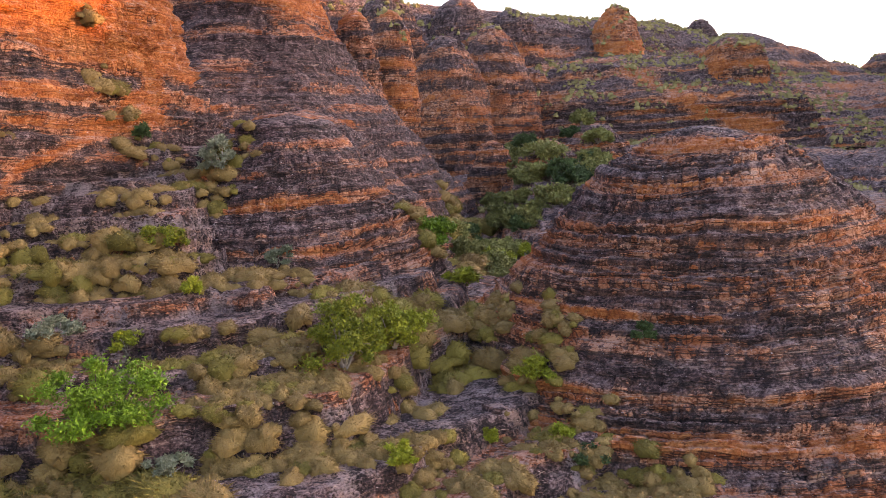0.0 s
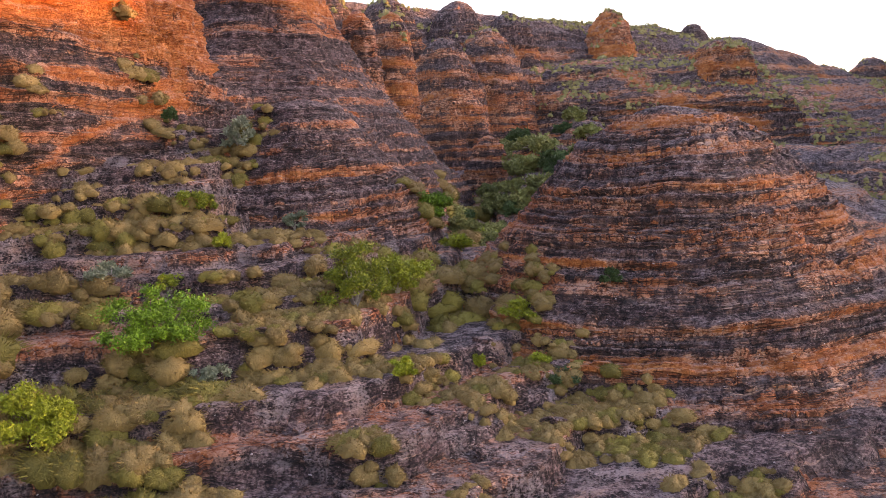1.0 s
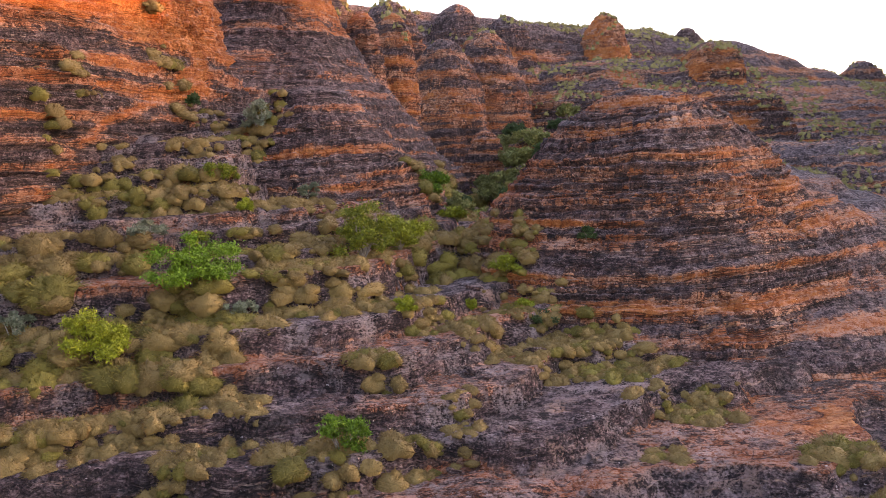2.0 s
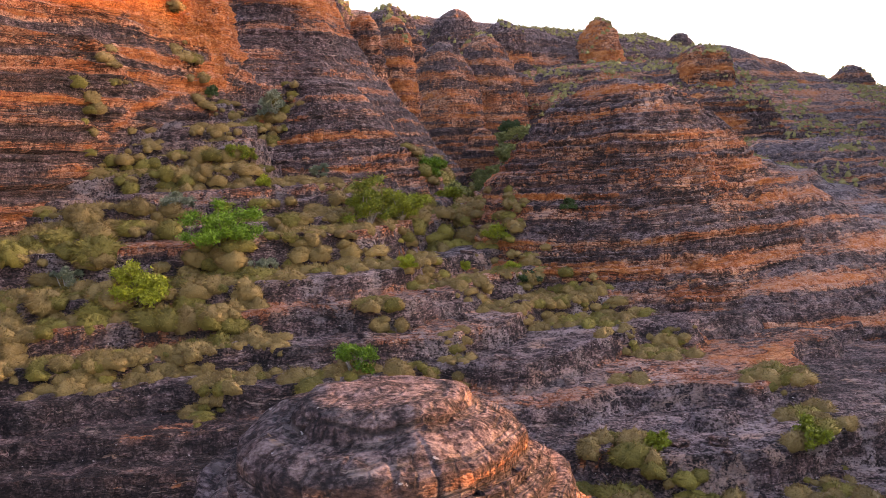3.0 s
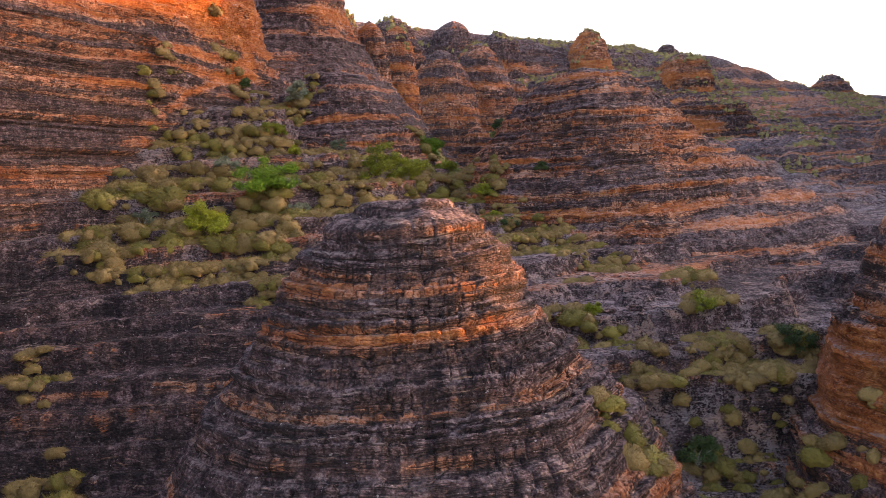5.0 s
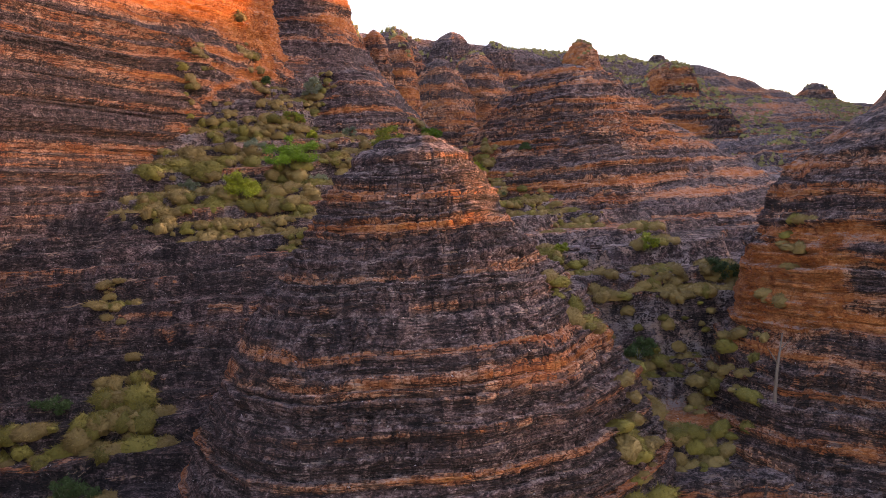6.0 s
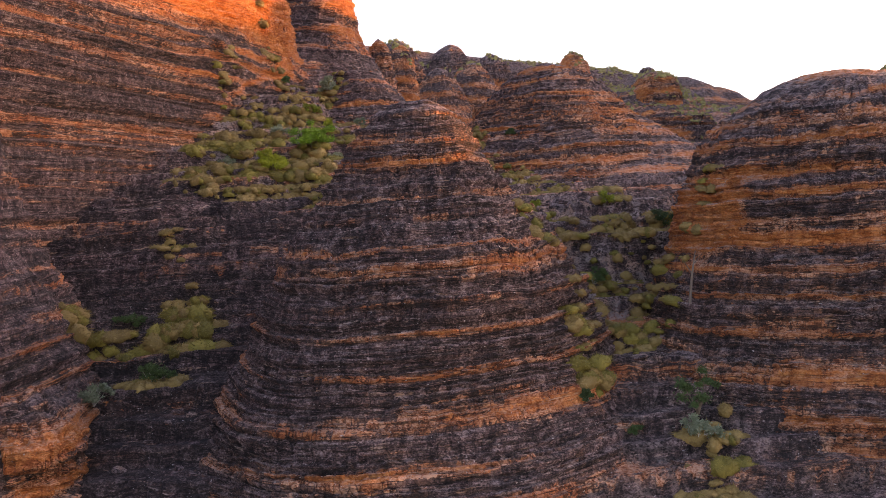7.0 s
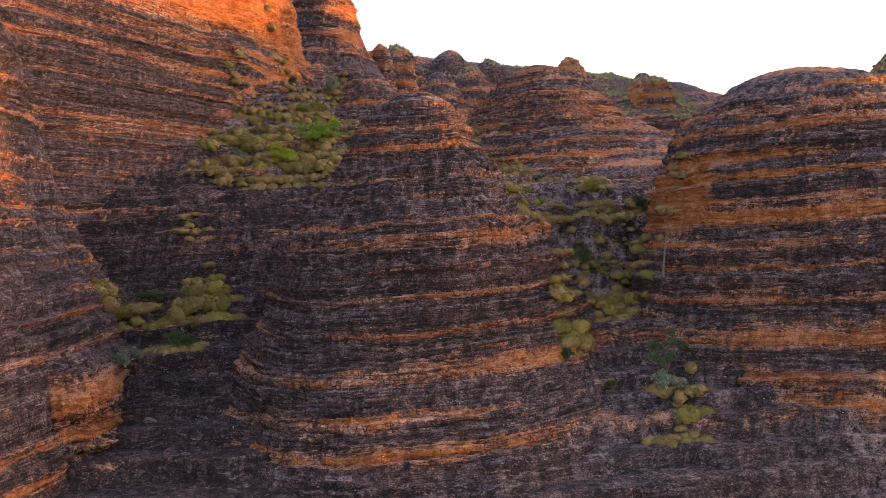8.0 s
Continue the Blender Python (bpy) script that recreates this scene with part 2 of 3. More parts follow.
def massif(name, label, cx, cy, profile, half=(0, 0), turn=0.0, power=2.0, stretch=(1, 1, 1, 1), res=(300, 120), rough=1.0, warm=0.0, bare=None, seed=0, lump=0.08, bands=5, crust=0.14, drift=((0, 0), (1, 0))):
    """A rounded rock mass. profile: (z, reach) from the foot to the crown; half: the straight half lengths of its plan, along its own
    axes, turned by turn degrees; stretch: reach towards +u, -u, +v, -v; drift: (z, shift along y) of the axis."""
    cols, rows = res
    zs, rs = np.array([q[0] for q in profile], float), np.array([q[1] for q in profile], float)
    fine = np.linspace(0, 1, 1200)
    knot = np.concatenate([[0], np.cumsum(np.hypot(np.diff(zs), np.diff(rs)))])
    knot /= knot[-1]
    zf, rf = np.interp(fine, knot, zs), np.interp(fine, knot, rs)
    ker = np.hanning(91)
    ker /= ker.sum()
    zf[45:-45], rf[45:-45] = np.convolve(zf, ker, "valid"), np.convolve(rf, ker, "valid")
    arc = np.concatenate([[0], np.cumsum(np.hypot(np.diff(zf), np.diff(rf)))])
    at = np.linspace(0, arc[-1], rows)
    z, r = np.interp(at, arc, zf), np.interp(at, arc, rf)
    slope_r, slope_z = np.gradient(r, at), np.gradient(z, at)
    # finer towards the valley than on the far side
    th = np.linspace(0, 2 * math.pi, 4000)
    weight = 1 + 4.5 * smooth(-0.25, 0.35, -np.sin(th + radians(turn)) + (0.3 * np.cos(th + radians(turn)) if cx < 0 else -0.3 * np.cos(th + radians(turn))))
    run = np.cumsum(weight)
    th = np.interp(np.linspace(run[0], run[-1], cols + 1)[:-1], run, th)
    ct, st = np.cos(th), np.sin(th)
    q = 2.0 / power
    cu, cv = np.sign(ct) * np.abs(ct) ** q, np.sign(st) * np.abs(st) ** q
    ku = np.where(ct > 0, stretch[0], stretch[1])
    kv = np.where(st > 0, stretch[2], stretch[3])
    R = r[:, None] * (1 + lump * vnoise(ct * 2.1 + 9, st * 2.1, z[:, None] * 0.12 + seed, seed + 40) + 0.5 * lump * vnoise(ct * 5 + 9, st * 5, z[:, None] * 0.2 + seed, seed + 41))
    U, V = (half[0] + R * ku) * cu, (half[1] + R * kv) * cv
    ca, sa = math.cos(radians(turn)), math.sin(radians(turn))
    X, Y = cx + U * ca - V * sa, cy + U * sa + V * ca + np.interp(z, *zip(*drift))[:, None]
    Z = np.repeat(z[:, None], cols, 1)
    # outward normal of the smooth form
    tu = np.roll(np.stack([X, Y], -1), -1, 1) - np.roll(np.stack([X, Y], -1), 1, 1)
    step = np.linalg.norm(tu, axis=-1) + 1e-6
    nx, ny = tu[..., 1] / step, -tu[..., 0] / step
    nh, nz = np.clip(slope_z, 0, 1)[:, None], np.clip(-slope_r, -1, 1)[:, None]
    ln = np.sqrt(nh ** 2 + nz ** 2) + 1e-6
    n = np.stack([nx * nh / ln, ny * nh / ln, np.broadcast_to(nz / ln, X.shape)], -1).reshape(-1, 3)
    p = np.stack([X, Y, Z], -1).reshape(-1, 3)
    mid = max(1, int(rows * 0.45))
    girth = (z, step.sum(1) / 2, step[mid].sum() / 2)
    along = np.concatenate([[0], np.cumsum(step[mid, :-1] / 2)])
    along = np.broadcast_to(along, X.shape).ravel()
    bias = warm if bare is None else warm + bare(p)
    fade = np.repeat(np.minimum(1, (r + min(half)) / 1.2), cols)
    d, w, s = rock(p, n, along, rough, bias, seed, girth, np.repeat(np.clip((r + min(half)) / 3.0 - 0.25, 0, 1), cols))
    p = p + n * (d * fade)[:, None]
    veil = crust + 0 * w if bare is None else crust - 0.55 * np.clip(bare(p), 0, 1)
    thing = tagged(new(name), label, "rock dome")
    thing.location = (cx, cy, profile[0][0])
    p = p - np.array((cx, cy, profile[0][0]))
    cut = np.linspace(0, rows - 1, bands + 1).astype(int)
    for lo, hi in zip(cut[:-1], cut[1:]):
        pick = slice(lo * cols, (hi + 1) * cols)
        new("rock_band", grid_mesh("rock_band", p[pick], w[pick], s[pick], hi - lo + 1, cols, True, veil[pick])).parent = thing
    return thing


# ---- ground ----
LEFT_Y = (-200, -35, -20, -8, -4, 2, 7, 8.5, 10, 13, 16, 18, 22, 27, 31, 36, 42, 60, 80, 110)
LEFT_Z = (2, 3.5, 7.5, 11.2, 13.4, 15.6, 18.2, 20.4, 22.6, 24.5, 25.7, 26.3, 27.9, 30.2, 31.6, 33.0, 33.8, 33, 31.5, 33)
RIGHT_Y = (-200, -35, -20, -11, -8, -2, 4, 6.5, 7.0, 10, 13, 16, 21.5, 26, 31, 40, 60, 80, 110)
RIGHT_Z = (2, 3, 6, 12.2, 14.0, 16.4, 18.4, 20.0, 22.9, 23.9, 25.2, 25.8, 26.6, 27.4, 28.8, 29.6, 29, 31, 33)


def land(x, y):
    """The smooth lie of the ground."""
    k = smooth(-6, 9, x)
    z = np.interp(y, LEFT_Y, LEFT_Z) * (1 - k) + np.interp(y, RIGHT_Y, RIGHT_Z) * k
    z = z + smooth(-9.5, -13, x) * np.interp(y, (33, 36, 40, 46, 52, 60, 80), (0, .8, 3.2, 4.6, 6.2, 6.6, 0))
    z = z + smooth(4, 13, x) * smooth(60, 40, x) * np.interp(y, (58, 78, 100, 140, 165), (0, 3.0, 6.0, 4.0, 0))
    far = np.interp(y, (110, 150, 168, 185, 220, 238, 270, 400), (0, 5.5, 7.5, 10.5, 28, 33, 10, -10))
    z = z + far + smooth(60, 110, x) * -6 * smooth(200, 230, y)
    z = z + smooth(-26, -60, x) * 14 * smooth(-10, 30, y) * (1 - smooth(200, 300, y))
    return z


def spaced(lo, hi, step, far_lo, far_hi, growth=1.13):
    mid = np.arange(lo, hi, step)
    out, d, q = [], step, hi
    while q < far_hi:
        out.append(q)
        d *= growth
        q += d
    back, d, q = [], step, lo
    while q > far_lo:
        d *= growth
        q -= d
        back.append(q)
    return np.concatenate([back[::-1], mid, out])


def build_ground():
    gx = spaced(-30, 24, 0.2, -1500, 1500, 1.07)
    gy = spaced(-16, 48, 0.18, -1500, 1500, 1.05)
    X, Y = np.meshgrid(gx, gy)
    x, y = X.ravel(), Y.ravel()
    z = land(x, y)
    near = smooth(400, 120, np.hypot(x, y))
    z = z + near * (1.0 * fbm(x * 0.09, y * 0.09, x * 0, 3, 60) + 0.4 * fbm(x * 0.4, y * 0.4, x * 0, 2, 61))
    # the slope breaks into ledges along the beds, some thick, some thin
    for beds, share in ((BED[::4], 0.9), (BED[::2], 0.75)):
        s = strata(x, y, z)
        i = np.clip(np.searchsorted(beds, s) - 1, 0, len(beds) - 2)
        thick = beds[i + 1] - beds[i]
        u = (s - beds[i]) / thick
        hard = np.clip(share + 0.35 * vnoise(x * 0.15, y * 0.15, i * 2.1, 64), 0.1, 0.97)
        z = z + near * hard * thick * (smooth(0.40, 0.60, u) - u)
    gz, gxx = np.gradient(z.reshape(X.shape), gy, gx)
    n = np.stack([-gxx.ravel(), -gz.ravel(), np.ones(len(x))], -1)
    n /= np.linalg.norm(n, axis=1)[:, None]
    p = np.stack([x, y, z], -1)
    d, w, s = rock(p, n, x + 0.35 * y, 0.6, -0.36 + 0.5 * fbm(x * 0.5, y * 0.5, x * 0, 2, 73), 70)
    p[:, 2] += near * (d * 0.8 + 0.14 * fbm(x * 0.7, y * 1.5, x * 0, 3, 71) + 0.07 * np.abs(fbm(x * 1.3, y * 1.9, x * 0, 2, 74)))
    s = s + 0.08 * fbm(x * 0.35, y * 0.9, x * 0, 3, 72)
    # darker on the left and low slopes and right foot, paler right ledge
    crust = 0.55 * smooth(2, -8, x) * smooth(24, 17, y) + 0.42 * smooth(6, -2, y) * smooth(26, 20, x)
    crust = crust + 0.42 * smooth(10, 15, x) * smooth(15, 19, y) * smooth(36, 31, y) - 0.4 * smooth(7, 10, x) * smooth(1, 4, y) * smooth(16, 12, y)
    crust = np.clip(crust + 0.12 * fbm(x * 0.15, y * 0.3, x * 0, 2, 75), -0.4, 0.6)
    me = grid_mesh("ground", p, w, s, len(gy), len(gx), False, crust)
    me.materials[0] = LEDGE_ROCK
    return tagged(new("ground", me), "ledged sandstone slope with dark crust and pale ledge tops", "ground", kind="structure")


build_ground()

# ---- the domes and cliffs, near to far ----
massif("sandstone_dome", "steep banded sandstone dome with dark crust and orange beds", -0.6, 0.2,
       ((0, 21), (8, 16), (13, 12.4), (16.5, 10.3), (18.5, 9.5), (21.1, 8.4), (24.1, 6.4), (25.9, 5.1), (27.2, 4.3), (28.5, 3.5), (29.6, 2.8), (30.5, 1.9), (30.9, 1.0), (31.0, 0.02)),
       stretch=(1.12, 0.98, 1, 1.05), drift=((15, 0), (20, -0.5), (23, -1.2), (29, -1.8)), res=(500, 420), seed=1, lump=0.05, warm=-0.26, crust=0.12, rough=0.95, bare=lambda p: -1.1 * smooth(29.0, 29.8, p[:, 2]))
massif("sandstone_dome", "broad banded beehive dome with bold orange beds", 12.8, 40.5,
       ((22, 20), (27, 14.5), (30, 11.8), (32.8, 9.8), (34.4, 8.4), (36.2, 7.2), (38.1, 5.7), (39.3, 4.2), (40.2, 2.7), (40.8, 1.4), (41.0, 0.02)),
       stretch=(1.15, 0.99, 1.0, 1.03), res=(440, 310), seed=2, lump=0.05, warm=0.3, crust=0.06)
massif("sandstone_shoulder", "low banded shoulder leaning against the beehive dome", 21.5, 41.2,
       ((16, 27), (24, 19.5), (28.3, 14.5), (30.9, 9.2), (33, 5.8), (34.6, 3.2), (35.9, 0.02)), res=(300, 190), seed=18, lump=0.06, warm=0.12, crust=0.1)


def scar(p):
    """The fresh sheer face on the side of the dome."""
    return 2.4 * smooth(21.3, 19.9, p[:, 0] + 0.8 * vnoise(p[:, 0] * 0.4, p[:, 1] * 0.4, p[:, 2] * 0.4, 77)) * smooth(-2.0, -0.8, p[:, 1] + 0.7 * vnoise(p[:, 1] * 0.5, p[:, 2] * 0.5, p[:, 2] * 0, 78)) * smooth(21.5, 23.5, p[:, 2]) * smooth(27.4, 26.2, p[:, 2] + 0.18 * (p[:, 1] + 1) + 0.6 * vnoise(p[:, 1] * 0.6, p[:, 2] * 0.6, p[:, 2] * 0, 79))


massif("sandstone_dome", "large rounded sandstone dome with a fresh orange scar on its flank", 27.0, 4.0,
       ((0, 24), (10, 17.5), (17.5, 13.4), (22.6, 10.8), (25.4, 10.2), (28.5, 9.0), (30.7, 7.4), (32.3, 5.1), (33.4, 2.6), (33.8, 1.0), (33.9, 0.02)),
       stretch=(1.15, 1, 1, 1), res=(440, 350), seed=3, lump=0.04, warm=0.32, bare=scar, crust=-0.05)


def sheer(p):
    seam = np.interp(p[:, 1], (30, 36.2, 41, 47, 52.3, 55), (30.5, 36.1, 38.9, 40.9, 42.8, 46))
    width = 0.28 + 0.5 * smooth(44, 52, p[:, 1])
    # bare seam; the crown's orange follows the sunlit zone, sunlight put into its colour
    return 2.3 * np.exp(-((p[:, 2] - seam) / width) ** 2) * smooth(29, 31, p[:, 1]) * smooth(57, 54, p[:, 1]) + 1.9 * smooth(44.2, 46.0, p[:, 2] + 0.5 * vnoise(p[:, 0] * 0.3, p[:, 1] * 0.3, p[:, 2] * 0.3, 84)) * smooth(26, 38, p[:, 1])


massif("sandstone_cliff", "long banded cliff with a sheer sunlit orange crown", -50 * 0.928 + 11.5 * 0.371, 50 * 0.371 + 11.5 * 0.928,
       ((0, 12), (15, 6.5), (23, 3.3), (30, 0.6), (33, -0.2), (36, -0.7), (39.5, -1.5), (42.5, -2.8), (44, -3.6), (48, -4.4), (58, -5.8), (63, -8), (65, -14.5)), half=(42.5, 17), turn=68.2, power=8,
       res=(660, 370), seed=4, lump=0.0, warm=-0.1, bare=sheer, crust=0.28, rough=1.5)
massif("sandstone_cone", "small banded sandstone cone with a blunt top", -8.8, 48.2,
       ((26, 15), (32, 10.2), (34, 8.2), (37, 5.9), (40, 3.6), (41.4, 2.0), (41.9, 0.02)), res=(340, 190), seed=5, lump=0.06, warm=-0.02, crust=0.02)
massif("sandstone_spur", "dark layered sandstone spur", -10, 62,
       ((28, 19), (34, 13), (37, 10), (40, 6.5), (42, 3.5), (42.8, 0.02)), stretch=(0.72, 1, 1, 1), res=(300, 160), seed=6, lump=0.08, warm=0.02, crust=0.02)
# shoulder orange: bare rock plus the sunlight on it, put into the colour
massif("sandstone_cliff", "high dark layered sandstone massif with orange shoulders", -21, 88,
       ((26, 34), (35, 27.5), (42, 20), (47, 14.5), (52, 10.5), (58, 8.6), (64, 6), (67, 0.02)), stretch=(0.86, 1, 1, 1), res=(330, 230), seed=7, lump=0.10, warm=-0.38, crust=0.25,
       bare=lambda p: 1.5 * smooth(50, 53, p[:, 2]) * smooth(-20, -13, p[:, 0] + 1.5 * vnoise(p[:, 0] * 0.2, p[:, 1] * 0.2, p[:, 2] * 0.3, 81)))
massif("sandstone_block", "sheer orange sandstone buttress at the valley edge", -24.6, -6.0,
       ((0, 1.6), (8, 2.0), (13.2, 2.4), (14.4, 1.7), (15.3, 0.2), (15.9, -1.8), (16.2, -3.9)), half=(4, 4.6), turn=14, power=7, res=(200, 160), seed=8, warm=0.35, lump=0.1, rough=1.6)
massif("sandstone_buttress", "dark banded buttress at the foot of the cliff", -32.5, -6.0,
       ((0, 17), (10, 14), (15, 12.4), (19.4, 10.0), (23, 7.8), (28, 6.4), (34, 5), (40, 3), (42, 0.02)), half=(0, 6), power=3, res=(300, 220), seed=22, warm=-0.05, crust=0.4, lump=0.06, rough=1.1)
# low crust on both ridges puts the haze of distance into their colour
massif("sandstone_ridge", "far layered sandstone ridge under the skyline", 14, 196,
       ((20, 50), (36, 37), (48, 25), (58, 14), (66, 6), (70, 0), (71.5, -6)), half=(56, 7), turn=26, power=3, res=(380, 150), seed=9, lump=0.0, rough=2.0, warm=-0.1, crust=-0.05)
massif("sandstone_ridge", "far layered sandstone hillside with scrub", 100, 240,
       ((26, 70), (40, 50), (50, 34), (55, 20), (58.5, 9), (60.5, 0), (61, -4)), half=(48, 5), turn=4, power=3, res=(380, 150), seed=10, lump=0.0, rough=2.0, warm=-0.1, crust=-0.05)
# three ridges out of view, added to keep the sun off cliff and terrace
massif("unseen_shade_hill", "unseen tall banded sandstone ridge added to shade the cliff", 138, 70.5,
       ((5, 34), (40, 17), (60, 9), (74, 5), (81, 2.0), (83, 0.0), (83.5, -2.5)), half=(21, 3), turn=105, power=3, res=(120, 50), seed=12, lump=0.0, rough=1.5)
massif("unseen_shade_hill", "unseen long banded sandstone ridge added to shade cliff and massif", 125.2, 112.2,
       ((10, 46), (50, 25), (66, 13), (82, 5), (88, 0), (89.5, -2.5)), half=(18, 3), turn=105, power=3, res=(120, 50), seed=13, lump=0.0, rough=1.5)
massif("unseen_shade_hill", "unseen low banded sandstone ridge added to shade the terrace", 139.7, 58.0,
       ((0, 48), (40, 24), (58, 11), (66, 3), (68, 0), (69, -2.5)), half=(7, 3), turn=105, power=3, res=(120, 50), seed=14, lump=0.0, rough=1.5)


def beehive(cx, cy, top, reach, foot, label="far banded sandstone beehive dome", warm=0.0, res=(140, 80), seed=0, shape=1.8):
    k = 1 - np.linspace(1, 0, 11) ** 2
    prof = [(foot + (top - foot) * q, max(0.02, reach * (1 - q ** shape) ** 0.55)) for q in k]
    prof.insert(0, (foot - 8, reach * 1.2))
    return massif("sandstone_dome", label, cx, cy, prof, res=res, seed=seed, warm=warm, lump=0.12, rough=1.1, bands=3, crust=0.0)


# less crust and more warmth: haze put into the hillside's colour
massif("sandstone_hillside", "stepped sandstone hillside below the far ridge", 84, 206,
       ((15, 70), (30, 52), (38, 40), (44, 28), (50, 16), (54, 7), (57, 0), (58, -5)), half=(40, 8), turn=8, power=3, res=(460, 200), seed=15, lump=0.0, rough=2.6, warm=0.05, crust=-0.1)
# two more heights out of view, added to shade the far domes and ridge
massif("unseen_shade_hill", "unseen high banded sandstone hill added to shade the far domes", 168, 172,
       ((10, 50), (50, 32), (80, 17), (96, 6), (103, 0), (104, -2.5)), half=(16, 3), turn=105, power=3, res=(120, 50), seed=16, lump=0.0, rough=1.5)
massif("unseen_shade_hill", "unseen long high sandstone range added to shade the far ridge", 240, 250,
       ((0, 70), (60, 38), (100, 15), (118, 5), (124, 0), (125, -2.5)), half=(58, 3), turn=100, power=3, res=(120, 50), seed=20, lump=0.0, rough=1.5)


def strip(p):
    """A sheer bare strip that falls from the spire to the block."""
    line = np.interp(p[:, 0], (28, 38.5, 46.7, 53, 62), (57.5, 52.5, 45.8, 44.2, 43.7)) + 0.9 * vnoise(p[:, 0] * 0.25, p[:, 1] * 0.25, p[:, 2] * 0.2, 83)
    return 2.6 * np.exp(-((p[:, 2] - line) / 1.5) ** 2) * smooth(31, 36, p[:, 0]) * smooth(63, 58, p[:, 0])


massif("sandstone_wall", "dark layered sandstone wall with a bare orange strip", 42, 168,
       ((20, 28), (38, 19), (41, 16.5), (49, 13.5), (52, 9.5), (55.5, 5), (57.5, 0), (58.5, -4)), half=(15, 5), turn=-4, power=4, res=(380, 180), seed=21, lump=0.0, rough=1.6, warm=-0.25, bare=strip, crust=0.3)
massif("sandstone_block", "tall squared sandstone block with a brown bare face", 55.5, 160,
       ((30, 9), (43, 7.6), (50, 7.0), (56, 6.2), (59.5, 4.4), (60.8, 2.2), (61.2, 0.02)), power=3, res=(200, 130), seed=23, lump=0.08, rough=1.2, warm=0.6, crust=-0.1, bare=lambda p: 1.2 * smooth(54, 51, p[:, 0]) * smooth(59, 56, p[:, 2]))
massif("sandstone_spur", "dark stepped sandstone spur below the hillside", 60, 128,
       ((5, 34), (24, 22), (31, 13), (36.5, 5), (39, 0), (40, -6)), half=(10, 22), turn=12, power=3, res=(300, 150), seed=17, lump=0.0, rough=1.8, warm=0.0)
massif("sandstone_spur", "low stepped sandstone spur at the hill foot", 50, 86,
       ((0, 26), (18, 17), (25, 10), (29, 3.5), (31, 0), (31.6, -5)), half=(15, 12), turn=8, power=3, res=(300, 140), seed=19, lump=0.0, rough=1.5, warm=-0.1)
# x, y, top, reach, foot, roundness of the crown, bareness
FAR = ((0.6, 140, 58.6, 9.6, 27, 2.2, .1), (8.6, 152, 62.1, 10.5, 29, 2.2, .15), (17, 160, 55.5, 9, 30, 2.0, .1), (6.5, 106, 41, 5.2, 24, 1.8, .15), (13, 101, 41, 7.0, 22, 2.2, .25), (21, 112, 43.5, 8.5, 24, 2.2, .2), (-10, 95, 55.6, 3.4, 36, 2.2, .2),
       (-7.2, 114, 58.6, 4.6, 36, 2.2, .3), (3.6, 174, 71, 9.5, 50, 1.8, 0), (-10, 152, 67.5, 10, 42, 1.8, 0), (15, 180, 69.8, 9, 50, 1.8, 0), (-24, 160, 72, 12, 45, 1.8, 0), (26, 172, 56, 12, 28, 2.0, -.1))
FAR_EAST = ((72, 234, 76, 8, 55, 1.8, 0), (60, 217, 70.6, 26, 38, 1.8, 0), (79, 222, 70.4, 26, 38, 1.8, 0), (92, 225, 67.5, 24, 38, 1.8, 0), (105, 228, 63.8, 24, 38, 1.8, 0),
            (67, 138, 43.4, 5.8, 24, 2.6, -.1), (58, 230, 75, 20, 46, 1.8, 0), (86, 238, 71, 18, 44, 1.8, 0), (125, 236, 67, 11, 46, 1.8, 0), (84, 172, 46, 7, 34, 1.8, 0), (30, 204, 71, 13, 44, 1.8, 0))
for num, (fx, fy, top, reach, foot, crown, bareness) in enumerate(FAR + FAR_EAST):
    beehive(fx, fy, top, reach, foot, seed=100 + num, warm=bareness + 0.1, shape=crown)
beehive(39.4, 190, 72.4, 8.0, 46, "tall bare orange sandstone spire on the ridge", 1.35, seed=140)


# ---- plants ----
bpy.context.view_layer.update()
GRAPH = bpy.context.evaluated_depsgraph_get()


def stand(x, y, above=120.0):
    """The height and slope of the rock under a spot."""
    hit, place, normal, _, _, _ = scene.ray_cast(GRAPH, Vector((x, y, above)), Vector((0, 0, -1)))
    return (place.z, normal.z) if hit else (0.0, 0.0)


def plant_material(name, low, high, rough=0.7, through_light=0.25):
    k = Nodes(name)
    info = k.add("ShaderNodeObjectInfo").outputs["Random"]
    isle = k.add("ShaderNodeNewGeometry").outputs["Random Per Island"]
    mixed = k.maths("ADD", k.maths("MULTIPLY", info, 0.45), k.maths("MULTIPLY", isle, 0.55))
    patch = k.noise(0.5, 2)
    mixed = k.maths("ADD", k.maths("MULTIPLY", mixed, 0.7), k.maths("MULTIPLY", patch, 0.35))
    mixed = k.maths("ADD", mixed, k.maths("MULTIPLY", k.maths("SUBTRACT", k.noise(7.0, 3, (1, 1, 0.5)), 0.5), 0.45), True)
    k.put(k.bsdf.inputs["Base Color"], k.ramp(mixed, (0.15, low), (0.85, high)))
    k.put(k.bsdf.inputs["Roughness"], rough)
    k.put(k.bsdf.inputs["Specular IOR Level"], 0.25)
    k.put(k.bsdf.inputs["Normal"], k.bump(k.noise(20.0, 3, (1, 1, 0.4)), 0.8, 0.1))
    return k.mat


STRAW = plant_material("spinifex_straw", rgb(0.084, 0.053, 0.017), rgb(0.275, 0.180, 0.060))
FRESH = plant_material("spinifex_green", rgb(0.078, 0.062, 0.012), rgb(0.265, 0.205, 0.040))
